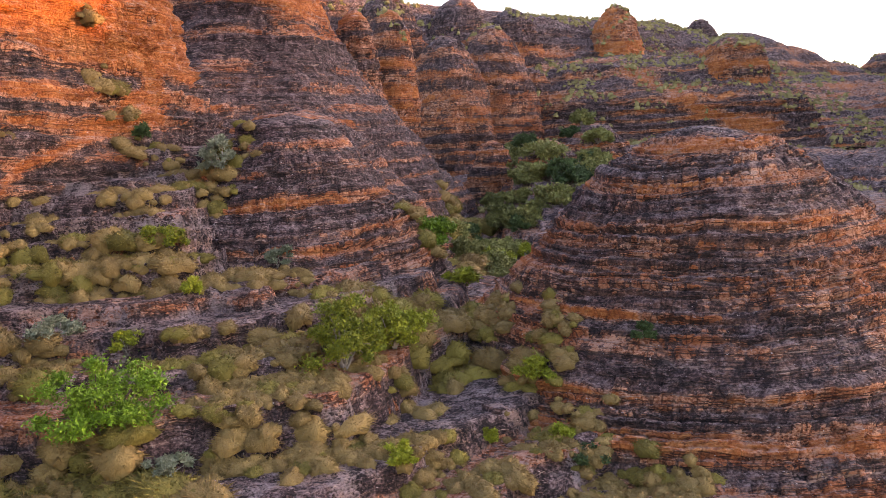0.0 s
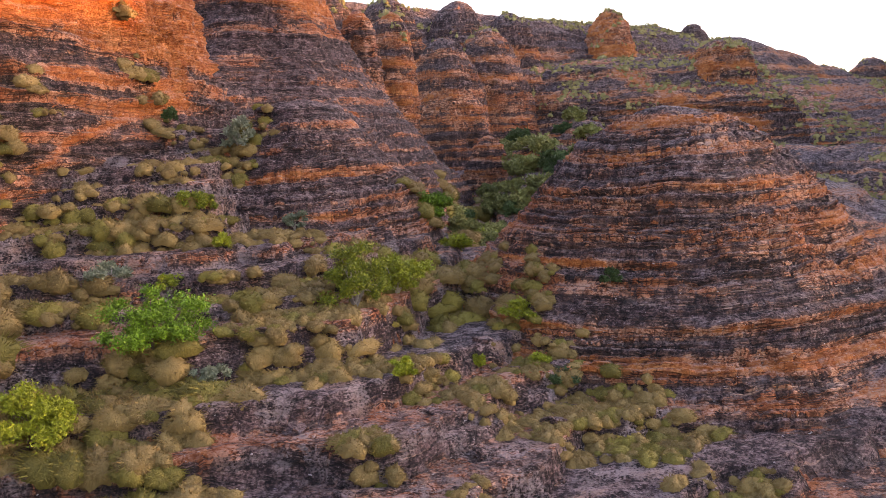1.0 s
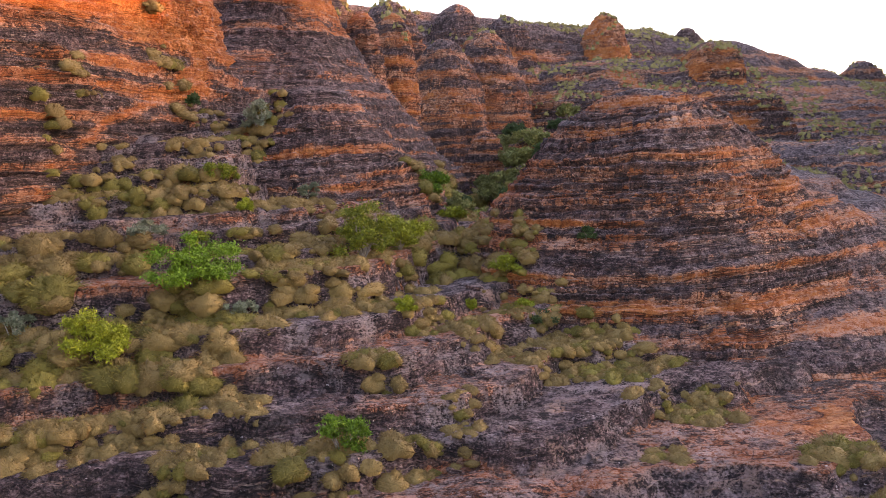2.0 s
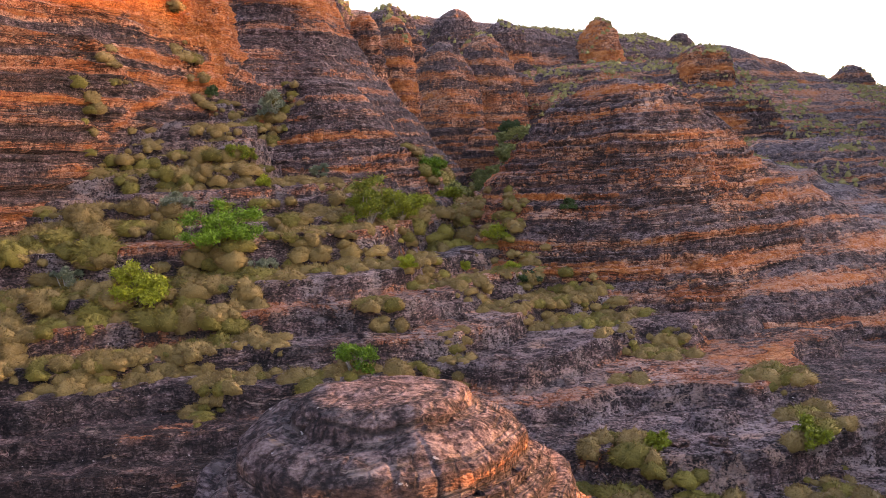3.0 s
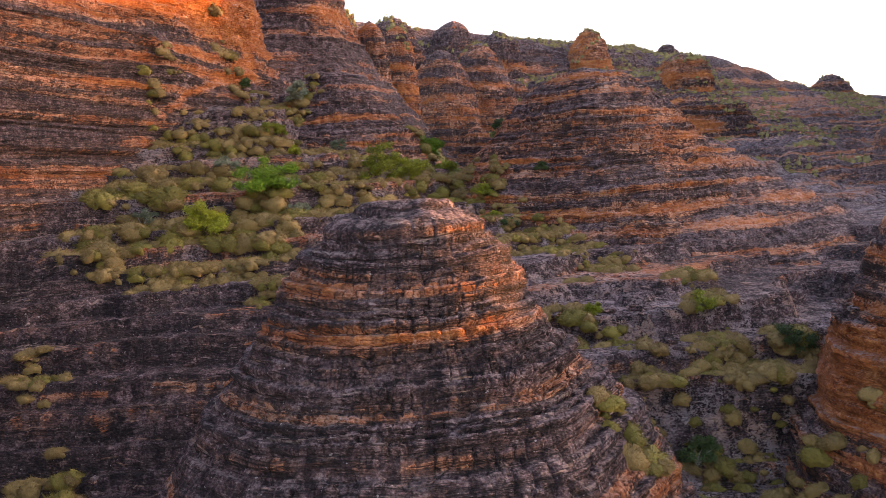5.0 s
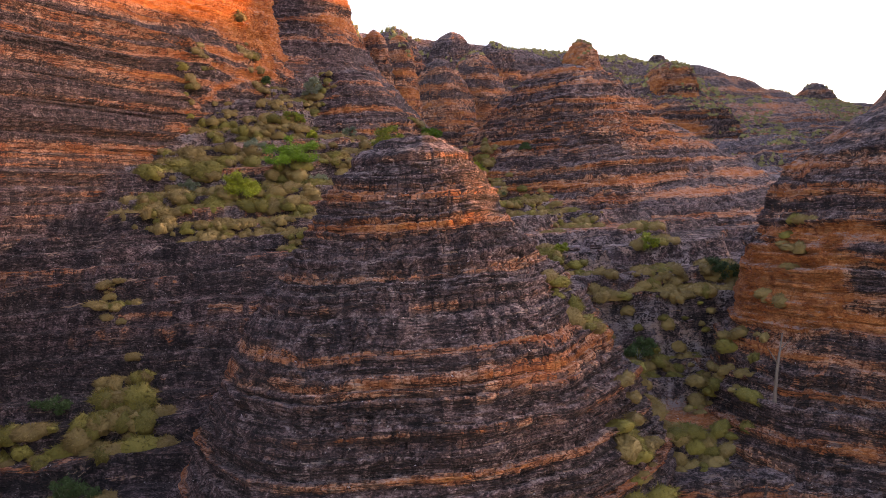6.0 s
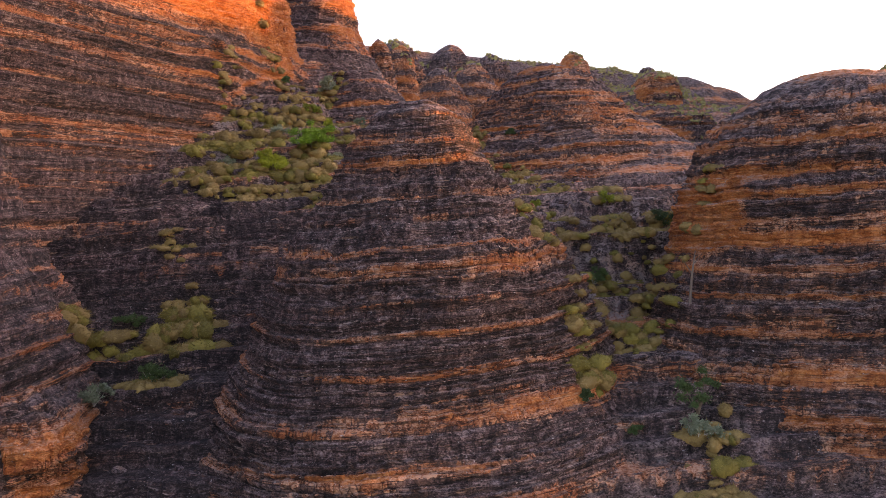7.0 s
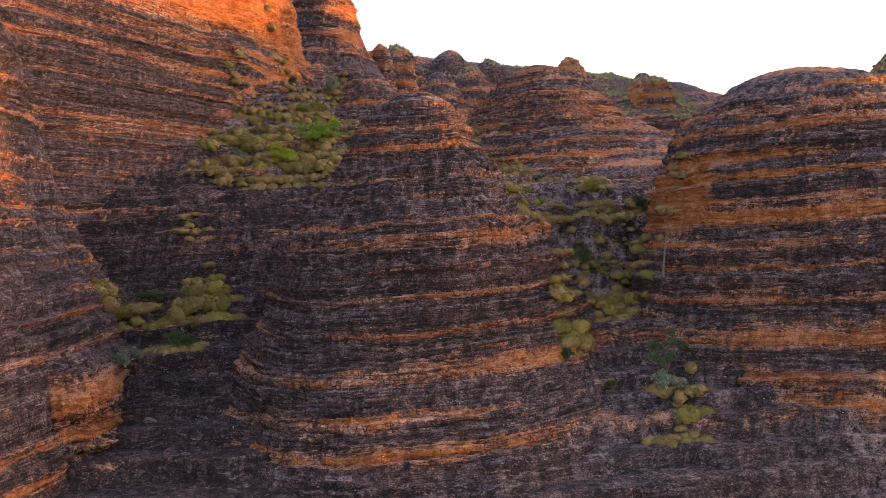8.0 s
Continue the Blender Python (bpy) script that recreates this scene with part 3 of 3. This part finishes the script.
LEAF_GREEN = plant_material("leaf_green", rgb(0.030, 0.065, 0.006), rgb(0.18, 0.31, 0.016), 0.5)
LEAF_LIME = plant_material("leaf_lime", rgb(0.075, 0.092, 0.008), rgb(0.33, 0.35, 0.022), 0.5)
LEAF_GREY = plant_material("leaf_grey", rgb(0.09, 0.11, 0.06), rgb(0.24, 0.26, 0.17), 0.6)
LEAF_DARK = plant_material("leaf_dark", rgb(0.022, 0.045, 0.014), rgb(0.07, 0.11, 0.03), 0.55)
LEAF_OLIVE = plant_material("leaf_olive", rgb(0.075, 0.080, 0.022), rgb(0.26, 0.26, 0.075), 0.6)
SCRUB = plant_material("far_scrub", rgb(0.11, 0.090, 0.033), rgb(0.27, 0.220, 0.080), 0.8)
BARK_DARK = plant_material("weathered_bark", rgb(0.07, 0.05, 0.04), rgb(0.18, 0.13, 0.10), 0.85)
BARK = plant_material("pale_bark", rgb(0.16, 0.13, 0.11), rgb(0.42, 0.37, 0.32), 0.8)


def mesh_of(name, verts, faces, material):
    me = bpy.data.meshes.new(name)
    me.from_pydata(verts, [], faces)
    me.materials.append(material)
    me.polygons.foreach_set("use_smooth", [len(f) == 4 and material in (STRAW, FRESH) for f in faces])
    return me


def tuft(rnd, radius, height, blades, rings=6, around=14):
    """Vertices and faces of one spinifex hummock: a lumpy cushion furred with fine blades."""
    verts, faces = [], []
    ph = [rnd.uniform(0, 6.28) for _ in range(6)]

    def lumpy(a, e):
        return (1 + 0.13 * math.sin(2 * a + ph[0]) + 0.11 * math.sin(3 * a + ph[1] + 2 * e) + 0.07 * math.sin(5 * a + 4 * e + ph[2])
                + 0.05 * math.sin(8 * a - 5 * e + ph[4]) * math.cos(e))

    for r in range(rings):
        e = -0.7 + 2.25 * r / (rings - 1)
        for a in range(around):
            t = 6.2832 * a / around
            q = 0.92 * lumpy(t, e) * (1 + rnd.uniform(-0.06, 0.06))
            verts.append((radius * q * math.cos(e) * math.cos(t), radius * q * math.cos(e) * math.sin(t), height * q * math.sin(e) - 0.04))
    for r in range(rings - 1):
        for a in range(around):
            b = (a + 1) % around
            faces.append((r * around + a, r * around + b, (r + 1) * around + b, (r + 1) * around + a))
    for _ in range(blades):
        t, e = rnd.uniform(0, 6.2832), math.asin(rnd.uniform(-0.3, 1.0))
        q = lumpy(t, e)
        d = Vector((math.cos(t) * math.cos(e) * radius, math.sin(t) * math.cos(e) * radius, math.sin(e) * height)) * q
        lean = Vector((rnd.uniform(-1, 1), rnd.uniform(-1, 1), rnd.uniform(-0.9, 0.5))) * 0.16 * radius
        root, tip = d * 0.82, d * rnd.uniform(0.97, 1.2) + lean
        side = (tip - root).cross(d + Vector((rnd.uniform(-1, 1), rnd.uniform(-1, 1), rnd.uniform(-1, 1))) * 0.3).normalized() * 0.016 * (0.5 + radius)
        n = len(verts)
        verts += [root - side, root + side, tip]
        faces.append((n, n + 1, n + 2))
    return verts, faces


rnd = random.Random(11)
TUFTS = {}
for tone, material in (("straw", STRAW), ("green", FRESH)):
    TUFTS[tone] = [mesh_of("spinifex_clump", *tuft(rnd, rnd.uniform(0.58, 0.70), rnd.uniform(0.42, 0.58), 420), material) for _ in range(6)]

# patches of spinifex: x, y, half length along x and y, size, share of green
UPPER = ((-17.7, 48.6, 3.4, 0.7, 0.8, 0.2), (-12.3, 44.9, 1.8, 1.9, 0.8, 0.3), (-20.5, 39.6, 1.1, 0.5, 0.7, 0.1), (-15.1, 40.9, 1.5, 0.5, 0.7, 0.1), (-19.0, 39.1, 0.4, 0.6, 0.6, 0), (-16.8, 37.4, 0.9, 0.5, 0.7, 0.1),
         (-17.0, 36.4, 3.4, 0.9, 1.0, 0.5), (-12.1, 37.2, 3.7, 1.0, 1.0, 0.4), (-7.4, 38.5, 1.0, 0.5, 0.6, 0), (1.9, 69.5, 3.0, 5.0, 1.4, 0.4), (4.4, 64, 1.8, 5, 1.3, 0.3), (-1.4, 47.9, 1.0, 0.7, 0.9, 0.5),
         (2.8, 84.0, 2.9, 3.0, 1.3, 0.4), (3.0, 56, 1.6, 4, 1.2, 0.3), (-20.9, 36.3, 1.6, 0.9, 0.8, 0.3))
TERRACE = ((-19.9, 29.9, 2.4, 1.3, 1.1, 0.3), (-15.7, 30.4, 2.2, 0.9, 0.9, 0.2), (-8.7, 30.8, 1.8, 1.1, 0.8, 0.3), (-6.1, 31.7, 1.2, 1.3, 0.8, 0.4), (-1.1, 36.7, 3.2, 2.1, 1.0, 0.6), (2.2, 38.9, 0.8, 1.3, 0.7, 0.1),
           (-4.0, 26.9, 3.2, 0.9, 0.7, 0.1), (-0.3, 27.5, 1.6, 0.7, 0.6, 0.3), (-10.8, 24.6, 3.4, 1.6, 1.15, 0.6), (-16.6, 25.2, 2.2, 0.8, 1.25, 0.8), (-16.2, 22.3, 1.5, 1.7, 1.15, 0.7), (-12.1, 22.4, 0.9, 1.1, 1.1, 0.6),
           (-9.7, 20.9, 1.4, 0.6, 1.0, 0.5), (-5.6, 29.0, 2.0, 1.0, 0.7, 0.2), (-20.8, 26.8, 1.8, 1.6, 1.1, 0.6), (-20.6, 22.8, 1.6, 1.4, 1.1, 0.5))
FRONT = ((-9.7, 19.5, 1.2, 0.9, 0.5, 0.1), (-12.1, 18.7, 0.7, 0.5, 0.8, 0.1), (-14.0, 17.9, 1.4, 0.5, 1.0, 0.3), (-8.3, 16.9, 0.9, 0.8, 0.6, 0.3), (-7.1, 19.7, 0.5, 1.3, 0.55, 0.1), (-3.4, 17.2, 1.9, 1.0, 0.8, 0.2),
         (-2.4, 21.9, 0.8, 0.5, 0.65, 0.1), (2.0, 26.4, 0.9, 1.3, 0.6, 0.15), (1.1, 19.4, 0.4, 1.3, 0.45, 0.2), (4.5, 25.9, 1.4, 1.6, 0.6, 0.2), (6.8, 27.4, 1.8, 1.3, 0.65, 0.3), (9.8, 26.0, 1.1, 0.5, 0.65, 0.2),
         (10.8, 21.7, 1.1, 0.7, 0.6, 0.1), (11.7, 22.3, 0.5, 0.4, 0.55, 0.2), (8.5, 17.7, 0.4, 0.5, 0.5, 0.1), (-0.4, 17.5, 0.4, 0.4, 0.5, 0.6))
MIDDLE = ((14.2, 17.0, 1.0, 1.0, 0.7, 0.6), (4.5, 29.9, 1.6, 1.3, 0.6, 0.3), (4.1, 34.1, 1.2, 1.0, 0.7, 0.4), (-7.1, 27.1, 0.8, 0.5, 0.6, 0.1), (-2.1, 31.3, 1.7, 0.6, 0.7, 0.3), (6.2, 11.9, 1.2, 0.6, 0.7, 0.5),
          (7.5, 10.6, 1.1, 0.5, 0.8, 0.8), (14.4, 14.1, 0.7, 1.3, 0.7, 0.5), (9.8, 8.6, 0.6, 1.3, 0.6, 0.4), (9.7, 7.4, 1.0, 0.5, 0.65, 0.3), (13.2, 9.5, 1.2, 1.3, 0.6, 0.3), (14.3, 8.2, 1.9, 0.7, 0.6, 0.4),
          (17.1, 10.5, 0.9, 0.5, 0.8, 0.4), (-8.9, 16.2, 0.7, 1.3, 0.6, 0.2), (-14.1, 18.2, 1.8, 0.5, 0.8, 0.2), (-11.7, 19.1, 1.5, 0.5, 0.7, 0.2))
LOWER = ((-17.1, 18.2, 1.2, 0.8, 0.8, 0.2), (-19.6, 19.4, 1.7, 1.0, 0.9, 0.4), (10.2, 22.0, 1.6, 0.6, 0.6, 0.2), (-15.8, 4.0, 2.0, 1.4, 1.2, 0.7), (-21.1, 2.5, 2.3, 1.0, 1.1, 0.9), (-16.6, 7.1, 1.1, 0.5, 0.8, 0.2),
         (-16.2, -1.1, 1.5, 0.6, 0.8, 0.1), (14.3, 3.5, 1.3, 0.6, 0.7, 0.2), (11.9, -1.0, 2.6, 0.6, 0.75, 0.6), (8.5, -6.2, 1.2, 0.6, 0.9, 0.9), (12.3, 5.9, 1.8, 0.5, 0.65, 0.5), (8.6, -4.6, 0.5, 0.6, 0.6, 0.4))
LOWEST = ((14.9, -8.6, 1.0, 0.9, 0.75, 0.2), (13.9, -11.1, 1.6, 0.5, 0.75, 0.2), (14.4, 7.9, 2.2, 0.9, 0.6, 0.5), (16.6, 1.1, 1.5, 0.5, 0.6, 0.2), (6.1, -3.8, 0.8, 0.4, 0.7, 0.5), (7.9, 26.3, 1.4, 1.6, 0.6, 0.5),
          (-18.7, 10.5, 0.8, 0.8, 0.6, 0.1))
clump_count = 0
rest = {"straw": [], "green": []}
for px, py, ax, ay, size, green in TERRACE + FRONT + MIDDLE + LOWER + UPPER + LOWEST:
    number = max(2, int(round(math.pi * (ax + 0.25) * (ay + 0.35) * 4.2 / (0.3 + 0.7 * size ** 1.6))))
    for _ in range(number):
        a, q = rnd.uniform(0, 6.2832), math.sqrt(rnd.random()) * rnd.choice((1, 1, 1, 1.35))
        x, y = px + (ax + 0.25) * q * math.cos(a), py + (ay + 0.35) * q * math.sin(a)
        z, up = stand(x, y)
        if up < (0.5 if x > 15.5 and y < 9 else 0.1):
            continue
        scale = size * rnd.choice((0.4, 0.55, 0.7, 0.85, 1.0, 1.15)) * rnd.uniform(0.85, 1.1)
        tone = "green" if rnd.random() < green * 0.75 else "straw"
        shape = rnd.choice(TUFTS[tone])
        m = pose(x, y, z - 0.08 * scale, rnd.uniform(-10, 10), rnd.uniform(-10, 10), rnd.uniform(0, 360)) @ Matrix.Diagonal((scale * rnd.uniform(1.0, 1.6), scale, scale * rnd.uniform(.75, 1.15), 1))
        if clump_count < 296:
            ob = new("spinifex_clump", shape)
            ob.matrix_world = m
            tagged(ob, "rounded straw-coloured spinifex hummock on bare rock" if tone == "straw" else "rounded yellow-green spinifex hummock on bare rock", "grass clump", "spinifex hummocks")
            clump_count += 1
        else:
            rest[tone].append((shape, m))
for tone, words in (("straw", "scattered straw-coloured spinifex hummocks among the ledges"), ("green", "scattered yellow-green spinifex hummocks among the ledges")):
    verts, faces = [], []
    for shape, m in rest[tone]:
        base = len(verts)
        verts += [tuple(m @ v.co) for v in shape.vertices]
        faces += [tuple(base + k for k in face.vertices) for face in shape.polygons]
    tagged(new("spinifex_field", mesh_of("spinifex_field", verts, faces, STRAW if tone == "straw" else FRESH)), words, "grass", kind="stuff")


def limb(verts, faces, a, b, ra, rb):
    """A tapered five-sided limb from a to b."""
    axis = (b - a).normalized()
    u = axis.cross(Vector((0.3, 0.5, 0.8))).normalized()
    w = axis.cross(u)
    n = len(verts)
    for c, r in ((a, ra), (b, rb)):
        for k in range(5):
            t = 1.2566 * k
            verts.append(c + (u * math.cos(t) + w * math.sin(t)) * r)
    for k in range(5):
        m = (k + 1) % 5
        faces.append((n + k, n + m, n + 5 + m, n + 5 + k))


def shrub(name, label, x, y, wide, tall, leaf, clusters=22, leaves=110, leaf_size=0.13, open_crown=0.25, seed=0):
    """A shrub: forked pale stems and a crown of small leaves in uneven clusters."""
    r = random.Random(seed)
    z, _ = stand(x, y)
    thing = tagged(new(name), label, "shrub")
    thing.location = (x, y, z - 0.05)
    wood_v, wood_f, leaf_v, leaf_f = [], [], [], []
    for c in range(clusters):
        t, e = r.uniform(0, 6.2832), math.asin(r.uniform(-0.6, 1.0))
        q = r.uniform(0.4, 1.08)
        centre = Vector((math.cos(t) * math.cos(e) * wide / 2 * q, math.sin(t) * math.cos(e) * wide / 2 * q, tall * (0.40 + 0.48 * math.sin(e) * q + r.uniform(-.06, .06))))
        if c % 2 == 0:
            fork = Vector((centre.x * 0.35 + r.uniform(-.1, .1), centre.y * 0.35 + r.uniform(-.1, .1), tall * r.uniform(0.2, 0.34)))
            limb(wood_v, wood_f, Vector((r.uniform(-.06, .06), r.uniform(-.06, .06), -0.1)), fork, 0.022 * tall, 0.015 * tall)
            bend = fork.lerp(centre, 0.55) + Vector((r.uniform(-.1, .1), r.uniform(-.1, .1), r.uniform(0, .15))) * tall * 0.4
            limb(wood_v, wood_f, fork, bend, 0.015 * tall, 0.009 * tall)
            limb(wood_v, wood_f, bend, centre, 0.009 * tall, 0.003 * tall)
        spread = wide * r.uniform(0.07, 0.14)
        for _ in range(leaves):
            p = centre + Vector((r.gauss(0, 1), r.gauss(0, 1), r.gauss(0, 0.75))) * spread * 0.5
            d = Vector((r.uniform(-1, 1), r.uniform(-1, 1), r.uniform(-0.6, 1))).normalized()
            s = d.cross(Vector((r.uniform(-1, 1), r.uniform(-1, 1), r.uniform(-1, 1)))).normalized()
            ln = leaf_size * r.uniform(0.7, 1.3)
            n = len(leaf_v)
            leaf_v += [p - s * ln * 0.28, p + d * ln * 0.5 - s * ln * 0.1, p + d * ln + s * ln * 0.02, p + s * ln * 0.28]
            leaf_f.append((n, n + 1, n + 2, n + 3))
    new("trunk", mesh_of("trunk", wood_v, wood_f, BARK if seed % 3 else BARK_DARK)).parent = thing
    new("crown", mesh_of("crown", leaf_v, leaf_f, leaf)).parent = thing
    return thing


GREEN, LIME, GREY, DARK = (("dense bright green shrub standing among spinifex", LEAF_GREEN), ("yellow-green shrub with thin pale stems", LEAF_LIME),
                           ("small grey-green shrub on bare rock", LEAF_GREY), ("dark green bush in a shaded gully", LEAF_DARK))
OLIVE = ("olive-green bush crowding the shaded gully", LEAF_OLIVE)
# x, y, width, height, kind
SHRUBS = ((-10.9, 26.2, 3.7, 3.0, GREEN), (-3.7, 30.8, 2.9, 2.8, LIME), (-2.0, 33.4, 2.8, 2.1, LIME), (-0.8, 49, 2.8, 1.7, GREEN), (7.4, 70, 2.5, 1.9, LIME), (1.1, 43.9, 1.8, 0.9, LIME), (-10.7, 35.0, 1.0, 0.8, LIME),
          (-14.9, 31.7, 1.9, 1.4, GREY), (-12.2, 31.7, 1.4, 1.1, LIME), (-12.8, 38.0, 2.1, 1.2, LIME), (-7.9, 39.9, 1.4, 1.1, GREY), (-8.7, 25.6, 1.2, 1.2, GREY), (-17.7, 49.4, 1.1, 0.7, DARK), (-11.9, 44.7, 1.9, 2.2, GREY),
          (3.7, 33.1, 2.1, 1.2, LIME), (-1.4, 26.3, 1.0, 0.9, LIME), (1.7, 29.6, 0.7, 0.6, LIME), (4.4, 30.2, 0.9, 0.7, LIME))
SHRUBS += ((5.1, 29.0, 1.3, 0.8, DARK), (7.8, 32.0, 0.9, 0.6, DARK), (-18.6, 25.0, 2.0, 1.9, GREY), (-13.9, 22.5, 2.8, 2.0, LIME), (-3.3, 17.2, 2.0, 1.6, GREEN), (8.0, 12.2, 1.0, 0.5, LIME), (17.2, 10.4, 2.1, 1.6, DARK),
           (13.2, 11.8, 1.3, 1.2, LIME), (11.2, 5.7, 2.1, 1.4, DARK), (14.2, -7.4, 2.5, 2.5, DARK), (13.8, -9.1, 1.8, 1.4, GREY), (-18.9, -3.1, 2.1, 1.3, GREY), (-19.9, 5.2, 2.0, 0.9, DARK), (-16.3, -1.1, 2.2, 1.4, DARK),
           (8.4, -8.0, 0.8, 0.8, DARK), (10.9, -8.0, 0.7, 0.5, DARK))
gully = random.Random(41)
SHRUBS += tuple((gully.uniform(5.5, 12), gully.uniform(72, 97), gully.uniform(2.2, 3.8), gully.uniform(1.4, 2.2), gully.choice((OLIVE, OLIVE, OLIVE, DARK))) for _ in range(11))
SHRUBS += tuple((gully.uniform(0.5, 6.5), gully.uniform(54, 80), gully.uniform(2.0, 3.6), gully.uniform(1.4, 2.2), gully.choice((OLIVE, OLIVE, LIME, DARK))) for _ in range(12))
SHRUBS += tuple((gully.uniform(9, 24), gully.uniform(80, 124), gully.uniform(2.5, 4.8), gully.uniform(1.6, 2.6), gully.choice((OLIVE, OLIVE, OLIVE, DARK))) for _ in range(24))
for num, (x, y, wide, tall, (words, leaf)) in enumerate(SHRUBS):
    big = wide > 2.5
    shrub("shrub", words, x, y, wide, tall, leaf, 34 if big else 15, (300 if big else 160) if y < 50 else 110, 0.14 if y < 40 else 0.24 if y < 75 else 0.36, seed=300 + num)

# scrub on the far hillsides: low uneven mounds of leaf, strung along the ledges
DOME = [(math.cos(e) * math.cos(t), math.cos(e) * math.sin(t), math.sin(e)) for e in (-0.3, 0.35, 0.95) for t in np.linspace(0, 6.2832, 8)[:-1]] + [(0, 0, 1)]
DOME_F = [(r * 7 + a, r * 7 + (a + 1) % 7, r * 7 + 7 + (a + 1) % 7, r * 7 + 7 + a) for r in range(2) for a in range(7)] + [(14 + a, 14 + (a + 1) % 7, 21) for a in range(7)]
scrub_v, scrub_f = [], []
for _ in range(3400):
    x, y = rnd.uniform(-25, 135), rnd.uniform(95, 242)
    z, up = stand(x, y)
    if up < 0.45 or vnoise(np.array([x * 0.07]), np.array([y * 0.07]), np.array([0.0]), 91)[0] + 0.5 * vnoise(np.array([x * 0.2]), np.array([y * 0.2]), np.array([0.0]), 92)[0] < 0.08:
        continue
    size = rnd.uniform(0.5, 1.4)
    for _ in range(rnd.randint(3, 7)):
        cx, cy = x + rnd.gauss(0, 1.3) * size, y + rnd.gauss(0, .5) * size
        cz, up = stand(cx, cy)
        if up < 0.4 or abs(cz - z) > 1.5:
            continue
        w, h, n = size * rnd.uniform(.25, .6), size * rnd.uniform(.3, .6), len(scrub_v)
        scrub_v += [(cx + w * a * rnd.uniform(.7, 1.3), cy + w * b * rnd.uniform(.7, 1.3), cz - 0.3 * h + h * c * rnd.uniform(.75, 1.25)) for a, b, c in DOME]
        scrub_f += [tuple(n + k for k in f) for f in DOME_F]
        for _ in range(5):
            p = Vector((cx + rnd.gauss(0, .5) * w, cy + rnd.gauss(0, .5) * w, cz + abs(rnd.gauss(0.7, .25)) * h))
            d = Vector((rnd.uniform(-1, 1), rnd.uniform(-1, 1), rnd.uniform(-.3, 1))).normalized() * 0.34 * size
            side = d.cross(Vector((rnd.uniform(-1, 1), rnd.uniform(-1, 1), rnd.uniform(-1, 1)))).normalized() * 0.15 * size
            n = len(scrub_v)
            scrub_v += [p - side, p + d * 0.5 - side * .5, p + d, p + side]
            scrub_f.append((n, n + 1, n + 2, n + 3))
tagged(new("hill_scrub", mesh_of("hill_scrub", scrub_v, scrub_f, SCRUB)), "low olive scrub dotted over far hillsides", "scrub", kind="stuff")


def boulder(rnd, size):
    """An angular weathered block."""
    bm = bmesh.new()
    bmesh.ops.create_cube(bm, size=1.0)
    bmesh.ops.subdivide_edges(bm, edges=bm.edges[:], cuts=3, use_grid_fill=True)
    off = Vector((rnd.uniform(0, 50), rnd.uniform(0, 50), rnd.uniform(0, 50)))
    for v in bm.verts:
        v.co = v.co.lerp(v.co.normalized() * 0.62, 0.45)
        v.co += v.co.normalized() * 0.22 * noise.noise(v.co * 2.3 + off) + v.co.normalized() * 0.08 * noise.noise(v.co * 6 + off)
        v.co = Vector((v.co.x * size[0], v.co.y * size[1], v.co.z * size[2]))
    me = bpy.data.meshes.new("boulder")
    bm.to_mesh(me)
    bm.free()
    count = len(me.vertices)
    me.attributes.new("warm", "FLOAT", "POINT").data.foreach_set("value", [0.38] * count)
    me.attributes.new("bed", "FLOAT", "POINT").data.foreach_set("value", [v.co.z for v in me.vertices])
    me.materials.append(LEDGE_ROCK)
    return me


STONES = [boulder(rnd, (rnd.uniform(.7, 1.2), rnd.uniform(.6, 1.0), rnd.uniform(.35, .6))) for _ in range(7)]
for bx, by, spread, number in ((-2, 21, 6, 16), (3, 27, 4, 14), (-11, 19, 5, 12), (9, 14, 4, 12), (14, 8, 4, 12), (-16, 9, 5, 10), (13, -5, 4, 12), (-13, -6, 4, 10)):
    for _ in range(number):
        x, y = bx + rnd.gauss(0, .6) * spread, by + rnd.gauss(0, .5) * spread
        z, up = stand(x, y)
        if up > 0.45:
            ob = new("boulder", rnd.choice(STONES))
            q = rnd.uniform(0.25, 0.75)
            ob.matrix_world = pose(x, y, z + 0.05 * q, rnd.uniform(-15, 15), rnd.uniform(-15, 15), rnd.uniform(0, 360)) @ Matrix.Diagonal((q, q, q, 1))
            tagged(ob, "loose weathered sandstone block lying on a ledge", "boulder", "loose blocks")

# a dead trunk on the lower slope
dz, _ = stand(15.5, -1.6)
wood_v, wood_f = [], []
limb(wood_v, wood_f, Vector((0, 0, -0.2)), Vector((0.12, 0.05, 1.5)), 0.10, 0.075)
limb(wood_v, wood_f, Vector((0.12, 0.05, 1.5)), Vector((0.30, 0.02, 3.1)), 0.075, 0.03)
limb(wood_v, wood_f, Vector((0.14, 0.05, 1.7)), Vector((-0.35, 0.1, 2.5)), 0.04, 0.012)
limb(wood_v, wood_f, Vector((0.2, 0.04, 2.3)), Vector((0.7, 0.0, 2.9)), 0.035, 0.01)
trunk = new("dead_tree", mesh_of("dead_tree", wood_v, wood_f, BARK_DARK))
trunk.location = (15.5, -1.6, dz)
tagged(trunk, "bare pale dead trunk with broken branches", "dead tree")
